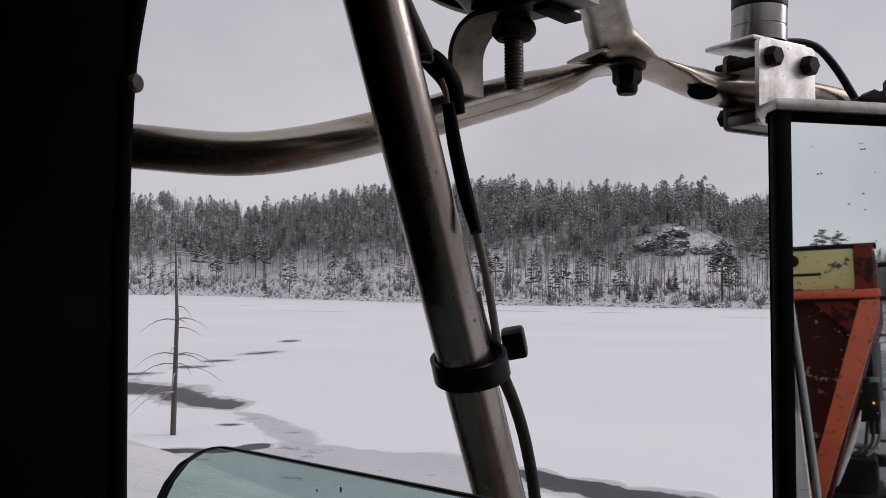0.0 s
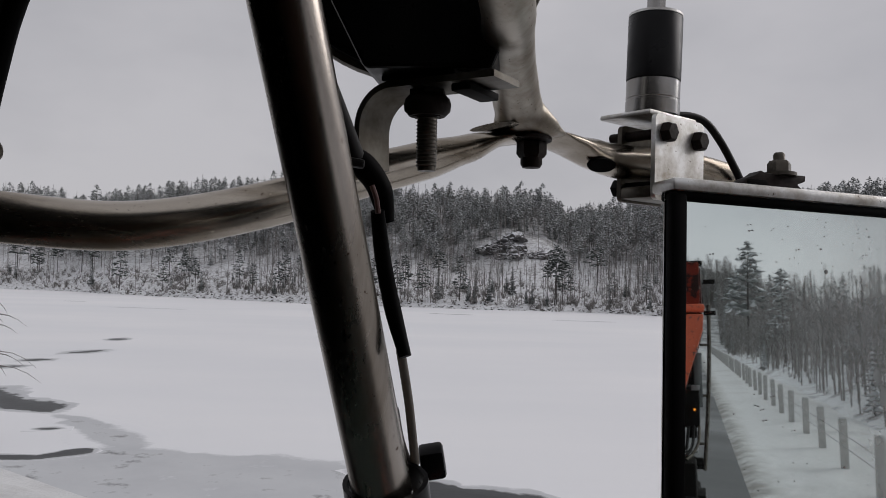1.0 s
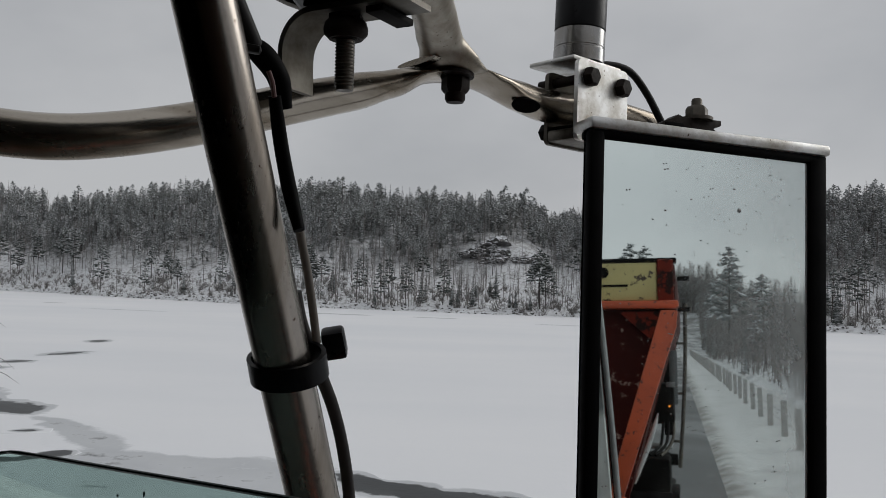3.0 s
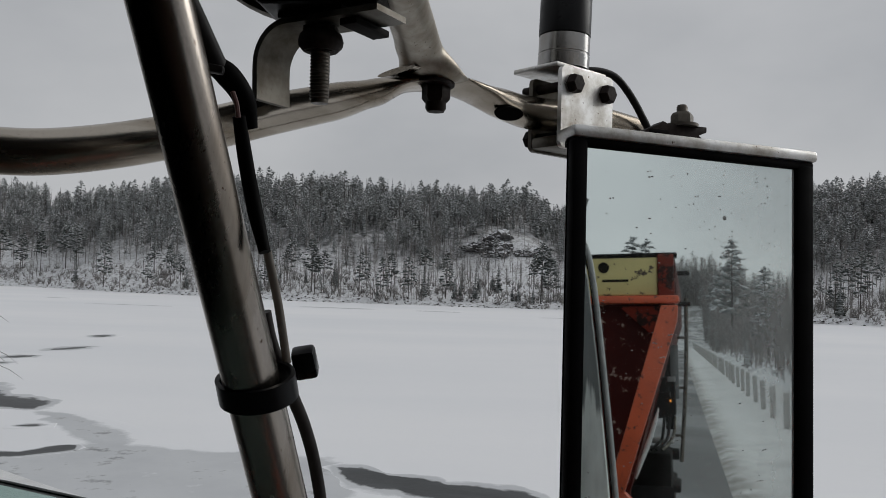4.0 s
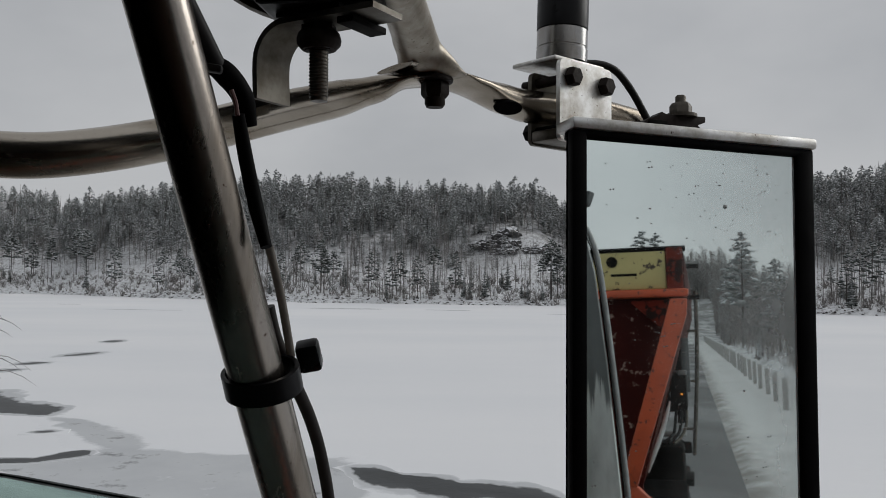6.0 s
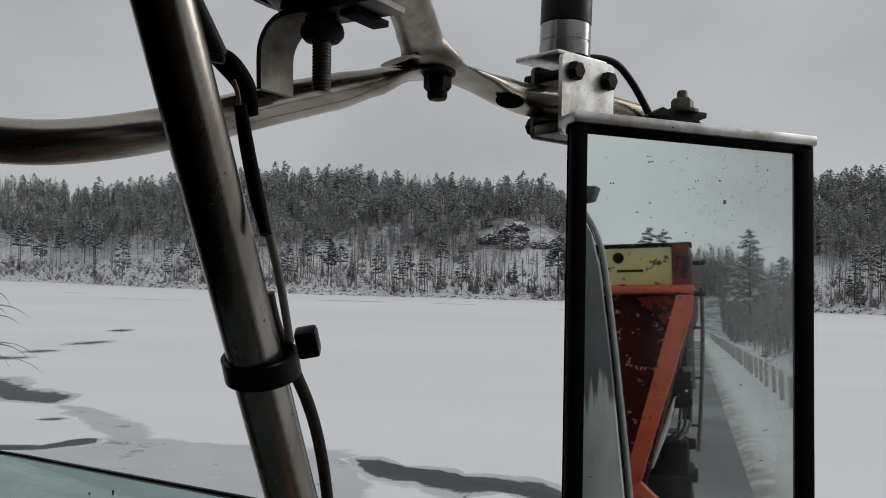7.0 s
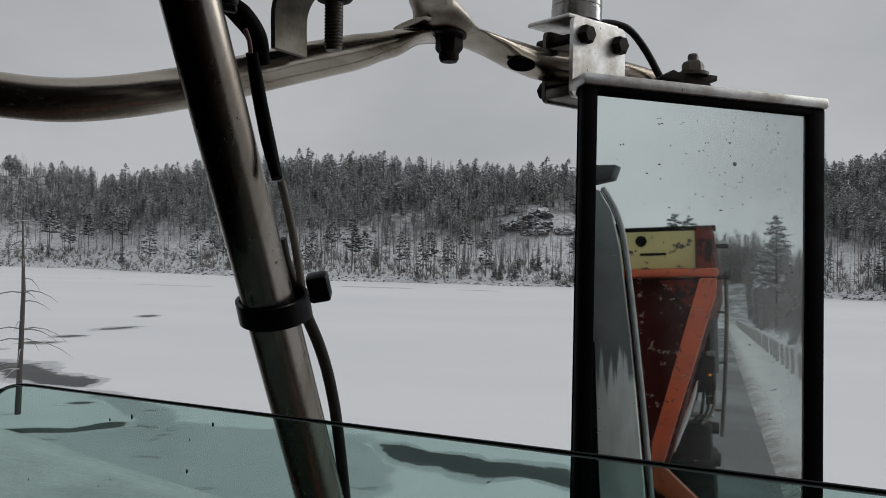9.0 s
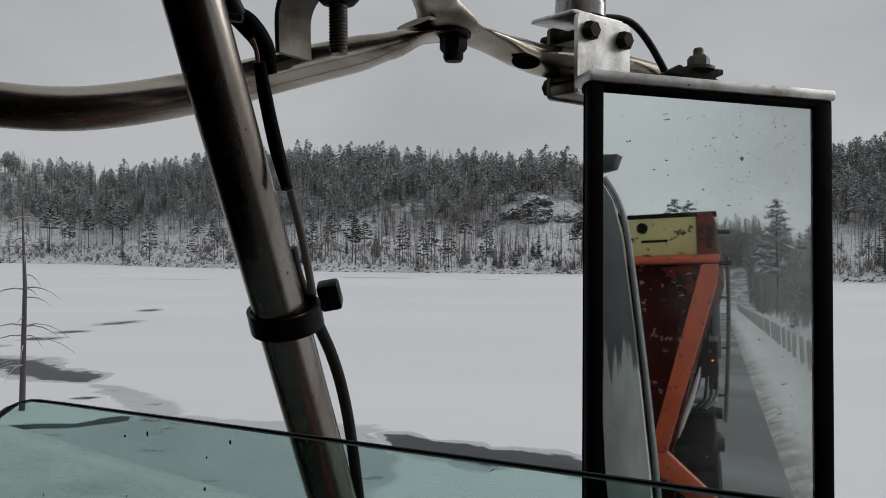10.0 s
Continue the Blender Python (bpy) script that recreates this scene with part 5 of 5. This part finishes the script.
# ---- the cab: door, window and shell ----
cab = thing("lorry_cab", (-0.9, 0.1, 1.0), "dark lorry cab with an open side window", "cab")
frame_line = [(0.46, 1.7), (0.3985, 1.9), (0.3985, 2.10), (0.4010, 2.21), (0.4020, 2.30), (0.3960, 2.37), (0.3830, 2.405), (0.3660, 2.430), (0.33, 2.462), (0.26, 2.478), (-0.45, 2.485), (-0.45, 2.60), (0.95, 2.60), (0.95, 1.7)]
to_yz = Matrix(((0, -1, 0, 0), (1, 0, 0, 0), (0, 0, 1, 0), (0, 0, 0, 1)))      # slab x runs ahead, its thickness to the left
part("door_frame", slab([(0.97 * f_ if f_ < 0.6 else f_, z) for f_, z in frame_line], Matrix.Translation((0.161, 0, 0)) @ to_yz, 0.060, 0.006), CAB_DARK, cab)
part("window_seal", sweep([(0.158, 0.3900, 1.80), (0.158, 0.3890, 2.10), (0.158, 0.3915, 2.21), (0.158, 0.3925, 2.30), (0.157, 0.3865, 2.37), (0.156, 0.3735, 2.405), (0.155, 0.3570, 2.430), (0.153, 0.321, 2.465)], 0.0050, 10), BLACK_RUBBER, cab)
part("door_panel", block((0.06, 1.40, 0.70), Matrix.Translation((0.14, 0.25, 1.40)), 0.015), CAB_DARK, cab)
part("door_skin", block((0.004, 1.38, 0.68), Matrix.Translation((0.1735, 0.25, 1.40)), 0.0015), ORANGE, cab, "orange painted outer door skin")
part("rear_post", block((0.05, 0.16, 1.55), Matrix.Translation((0.13, -0.50, 1.82)), 0.01), CAB_BROWN, cab)
# Unseen plain walls, added to close the cab and keep it dark.
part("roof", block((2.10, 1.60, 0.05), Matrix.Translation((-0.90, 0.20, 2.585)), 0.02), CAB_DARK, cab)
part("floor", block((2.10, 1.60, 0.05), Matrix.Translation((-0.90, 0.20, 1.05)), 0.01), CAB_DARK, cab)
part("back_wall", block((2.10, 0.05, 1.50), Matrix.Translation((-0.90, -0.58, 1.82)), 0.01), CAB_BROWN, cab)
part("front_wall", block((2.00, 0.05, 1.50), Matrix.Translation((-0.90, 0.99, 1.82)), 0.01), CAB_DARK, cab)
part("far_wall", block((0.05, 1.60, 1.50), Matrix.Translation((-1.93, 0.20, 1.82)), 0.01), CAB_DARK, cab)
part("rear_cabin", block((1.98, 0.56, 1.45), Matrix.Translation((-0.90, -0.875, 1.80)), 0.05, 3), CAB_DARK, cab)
part("frame_screw", turned([(0.0045, 0), (0.0045, 0.0015), (0.003, 0.003), (0, 0.0032)], aim((0.160, 0.3830, 2.372), (0.25, -0.97, 0)), 14), ZINC_BOLT, cab, "pale screw head")

pane = thing("window_pane", (0.165, 0.0, 1.70), "half-lowered green tinted side window pane", "window pane")
outline = [(-0.43, 1.72), (0.372, 1.72), (0.372, 2.158), (0.3690, 2.173), (0.3620, 2.186), (0.3520, 2.1975), (0.3390, 2.2075), (0.3240, 2.2145), (0.3080, 2.2185), (0.2900, 2.2198), (0.26, 2.2213), (0.20, 2.2244), (0.10, 2.2295), (-0.10, 2.2397), (-0.43, 2.2565)]
bm = slab(outline, Matrix.Translation((0.1675, 0, 0)) @ to_yz, 0.005)
for f in bm.faces:
    f.material_index = 0 if len(f.verts) > 4 else 1
glass = part("glass", bm, [GREEN_GLASS, GLASS_EDGE], pane, "", False)
glass.visible_shadow = False
part("edge_band", sweep([(0.165, f_, z) for f_, z in outline[2:]], 0.0006, 8, 3), GLASS_EDGE, pane, "dark ground edge")
drops = bmesh.new()
for k in range(46):
    f_, dz = gs.uniform(-0.2, 0.34), abs(gs.normal(0, 0.05)) + 0.006
    z = 2.237 - 0.0525 * f_ - dz - max(0, f_ - 0.3) * 0.5
    r = gs.uniform(0.0002, 0.0005)
    drops = merge(drops, turned([(r, 0.0), (r * 0.7, 0.0003), (0, 0.0004)], Matrix.Translation((0.1676, f_, z)) @ pose(0, 0, 0, 0, 90, 0) @ Matrix.Diagonal((gs.uniform(1, 2.2), 1, 1, 1)), 8))
tagged(part("drops", drops, DROP, pane, "dark dried water drops"), kind="stuff")

# ---- the lorry behind the cab, as its mirror shows it ----
fairing = thing("cab_fairing", (0.35, -1.1, 1.3), "grey splashed cab side fairing with a black edge", "fairing")
fm = Matrix(((0.985, 0.17, 0, 0.326), (0.17, -0.985, 0, -1.10), (0, 0, 1, 0), (0, 0, 0, 1)))
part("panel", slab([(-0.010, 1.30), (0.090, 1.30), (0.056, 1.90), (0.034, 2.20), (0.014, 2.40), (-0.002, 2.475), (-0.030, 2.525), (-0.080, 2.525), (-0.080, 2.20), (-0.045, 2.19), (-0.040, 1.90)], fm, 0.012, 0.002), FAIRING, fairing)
part("edge_strip", sweep([(0.424, -1.087, 1.30), (0.388, -1.092, 1.90), (0.365, -1.094, 2.20), (0.345, -1.097, 2.40), (0.328, -1.099, 2.472), (0.302, -1.103, 2.522)], 0.0014, 8), BLACK_RUBBER, fairing)
part("outer_rim", sweep([(0.432, -1.085, 1.30), (0.396, -1.090, 1.90), (0.373, -1.092, 2.20), (0.353, -1.095, 2.40), (0.336, -1.097, 2.474), (0.308, -1.101, 2.528)], 0.0062, 10), GALVANISED, fairing, "pale outer rim")
# Black sheet added to fill the dark gap beside the fairing.
part("dark_gap_fill", block((0.30, 0.02, 1.3), Matrix.Translation((0.185, -1.135, 1.80)), 0.005), CAB_DARK, fairing)
part("roof_marker", slab([(-0.09, 2.535), (0.0, 2.548), (0.012, 2.578), (-0.09, 2.585)], fm, 0.04, 0.003), MARKER_GREY, fairing, "grimy grey roof marker")

box = thing("spreader_body", (-0.75, -6.0, 1.0), "orange steel spreader body with a cream top board", "lorry body")
part("front_sheet", slab([(-1.98, 2.70), (0.49, 2.70), (0.49, 2.42), (0.235, 1.50), (0.235, 1.20), (-1.75, 1.20), (-1.98, 2.42)], pose(0, -3.89, 0), 0.06, 0.006), SHADED_RED, box, "dirty red front sheet with shade in its colour")
part("top_board", block((1.65, 0.05, 0.20), Matrix.Translation((-0.425, -3.80, 2.606)), 0.008), CREAM, box, "chipped cream top board")
part("top_rail", block((2.52, 0.09, 0.025), Matrix.Translation((-0.76, -3.82, 2.716)), 0.006), DARK_STEEL, box)
part("corner_post", block((0.082, 0.08, 0.26), Matrix.Translation((0.443, -3.80, 2.590)), 0.008), RUSTY_RED, box)
part("cross_beam", block((2.50, 0.10, 0.042), Matrix.Translation((-0.744, -3.79, 2.484)), 0.01), ORANGE, box)
part("diagonal_brace", slab([(0.418, 2.45), (0.500, 2.45), (0.494, 2.37), (0.2160, 1.512), (0.156, 1.520), (0.1680, 1.63)], pose(0, -3.74, 0), 0.07, 0.006), ORANGE, box, "orange diagonal brace")
part("lower_brace", slab([(0.152, 1.520), (0.218, 1.512), (0.545, 1.20), (0.445, 1.16), (0.152, 1.42)], pose(0, -3.745, 0), 0.06, 0.006), ORANGE, box)
part("gusset", slab([(0.20, 2.45), (0.42, 2.45), (0.42, 2.25)], pose(0, -3.81, 0), 0.02, 0.003), RUSTY_RED, box)
part("upper_side", slab([(-7.2, 2.68), (-3.9, 2.70), (-3.9, 2.42), (-7.2, 2.40)], Matrix.Translation((0.490, 0, 0)) @ to_yz, 0.05, 0.008), SHADED_RED, box)
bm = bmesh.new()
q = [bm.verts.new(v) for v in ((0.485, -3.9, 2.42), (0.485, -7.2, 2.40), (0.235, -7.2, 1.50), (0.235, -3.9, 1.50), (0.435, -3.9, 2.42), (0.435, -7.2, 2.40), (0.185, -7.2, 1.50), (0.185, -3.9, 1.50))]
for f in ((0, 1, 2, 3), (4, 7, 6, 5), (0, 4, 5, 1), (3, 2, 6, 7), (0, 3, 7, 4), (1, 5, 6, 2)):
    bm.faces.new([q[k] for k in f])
part("sloping_side", bm, SHADED_RED, box)
for k in range(4):
    part("side_rib", slab([(0.41, 2.44), (0.490, 2.44), (0.26, 1.56), (0.20, 1.56)], pose(0, -4.55 - 0.75 * k, 0), 0.05, 0.004), SHADED_RED, box)
part("board_hole", turned([(0.0, 0.0), (0.030, 0.0), (0.030, 0.004), (0.0, 0.004)], aim((0.125, -3.7745, 2.655), (0, 1, 0)), 9), DARK_STEEL, box, "dark round hole")
part("board_slot", block((0.135, 0.006, 0.013), Matrix.Translation((0.185, -3.774, 2.585)), 0.002), DARK_STEEL, box)
for z in (2.62, 2.46):
    part("side_peg", turned([(0.012, 0), (0.012, 0.06), (0, 0.06)], aim((0.50, -3.80, z), (1, 0, 0)), 10), DARK_STEEL, box)
part("side_rail", sweep([(0.535, -5.5, 2.58), (0.528, -5.5, 2.2), (0.505, -5.5, 1.80), (0.475, -5.5, 1.44)], 0.014, 10), STRAP_STEEL, box, "grey upright side pipe")
# Pale block stands in for snow seen through the gap beside the brace.
part("snow_gap_fill", block((0.05, 0.03, 0.34), Matrix.Translation((0.455, -4.90, 2.08)), 0.004), FAIRING, box)
part("marker_lamp", turned([(0.006, 0), (0.006, 0.006), (0, 0.008)], aim((0.431, -4.575, 1.917), (0, 1, 0)), 14), AMBER, box, "amber marker lamp")
part("side_step", block((0.16, 0.30, 0.04), Matrix.Translation((0.40, -4.6, 1.42)), 0.006), DARK_STEEL, box)
part("chassis", block((0.9, 8.4, 0.26), Matrix.Translation((-0.9, -3.2, 0.88)), 0.02), DARK_STEEL, box)
for f_ in (0.55, -5.2, -6.5):
    part("axle", turned([(0.0, 0), (0.07, 0.0), (0.07, 1.85), (0.0, 1.85)], aim((-1.85, f_, 0.54), (1, 0, 0)), 16), DARK_STEEL, box)
    part("axle_hanger", block((0.6, 0.12, 0.34), Matrix.Translation((-0.9, f_, 0.66)), 0.01), DARK_STEEL, box)
for f_ in (-2.45, -2.95):
    part("tank_strap", block((0.40, 0.06, 0.10), Matrix.Translation((-0.36, f_, 0.92)), 0.01), DARK_STEEL, box)
part("body_bearer", block((0.8, 3.4, 0.24), Matrix.Translation((-0.9, -5.5, 1.10)), 0.02), DARK_STEEL, box)
part("mudguard", block((0.46, 1.30, 0.05), Matrix.Translation((0.215, -4.9, 1.34)), 0.02), DARK_STEEL, box)
part("valve_box", block((0.30, 0.36, 0.26), Matrix.Translation((0.285, -4.50, 1.51)), 0.02), DARK_STEEL, box)
part("tool_box", block((0.24, 0.30, 0.24), Matrix.Translation((0.340, -4.74, 1.930)), 0.012), DARK_STEEL, box)
part("box_latch", block((0.05, 0.012, 0.030), Matrix.Translation((0.440, -4.588, 2.045)), 0.003), GALVANISED, box, "pale steel latch plate")
part("step_plate", block((0.16, 0.20, 0.014), Matrix.Translation((0.365, -4.66, 1.672)), 0.003), GALVANISED, box, "pale worn step plate")
part("hose_roll", turned([(0.0, 0), (0.030, 0.0), (0.034, 0.01), (0.034, 0.16), (0.030, 0.17), (0.0, 0.17)], aim((0.305, -4.58, 1.605), (1, 0, 0)), 18), DARK_STEEL, box)
for k in range(3):
    part("hose", sweep([(0.455 - 0.03 * k, -4.56, 1.82), (0.45 - 0.035 * k, -4.50, 1.74 - 0.02 * k), (0.42 - 0.03 * k, -4.45, 1.68), (0.38 - 0.03 * k, -4.40, 1.645)], 0.009, 8, 5), CABLE_BLACK if k else STRAP_STEEL, box)
part("snow_crust", sweep([(0.392, -3.72, 1.935), (0.372, -3.72, 1.86), (0.338, -3.72, 1.76), (0.300, -3.72, 1.66), (0.272, -3.72, 1.58)], [0.003, 0.010, 0.013, 0.010, 0.004], 8, 5), SHOULDER, box, "crust of snow on the brace")
for z in (2.30, 1.95, 1.62):
    part("pipe_bracket", block((0.055, 0.012, 0.018), Matrix.Translation((0.495 - 0.05 * (2.3 - z), -5.5, z)), 0.003), STRAP_STEEL, box)
part("mud_flap", block((0.46, 0.02, 0.95), Matrix.Translation((0.215, -4.30, 0.98)), 0.004), TYRE, box)
part("hanger", block((0.05, 0.05, 0.62), Matrix.Translation((0.41, -5.2, 2.0)), 0.006), DARK_STEEL, box)
part("tank", turned([(0.0, 0), (0.30, 0.0), (0.33, 0.03), (0.33, 1.0), (0.30, 1.03), (0.0, 1.03)], aim((0.08, -3.2, 0.92), (0, 1, 0)), 28), DARK_STEEL, box)
for f_ in (-5.2, -6.5):
    for lat in (0.26, -2.0):
        wheel = part("wheel", turned([(0.28, -0.15), (0.47, -0.15), (0.52, -0.11), (0.52, 0.11), (0.47, 0.15), (0.28, 0.15), (0.24, 0.05), (0.0, 0.05)], aim((lat, f_, 0.54), (1, 0, 0)), 36), TYRE, box)
        part("rim", turned([(0.0, 0.06), (0.10, 0.06), (0.22, 0.03), (0.275, 0.13), (0.29, 0.13), (0.29, -0.1), (0, -0.1)], aim((lat, f_, 0.54), (1, 0, 0)), 28), DARK_STEEL, wheel)
for f_ in (0.55,):
    for lat in (-0.1, -1.75):
        wheel = part("wheel", turned([(0.28, -0.15), (0.47, -0.15), (0.52, -0.11), (0.52, 0.11), (0.47, 0.15), (0.28, 0.15), (0.24, 0.05), (0.0, 0.05)], aim((lat, f_, 0.54), (1, 0, 0)), 36), TYRE, box)
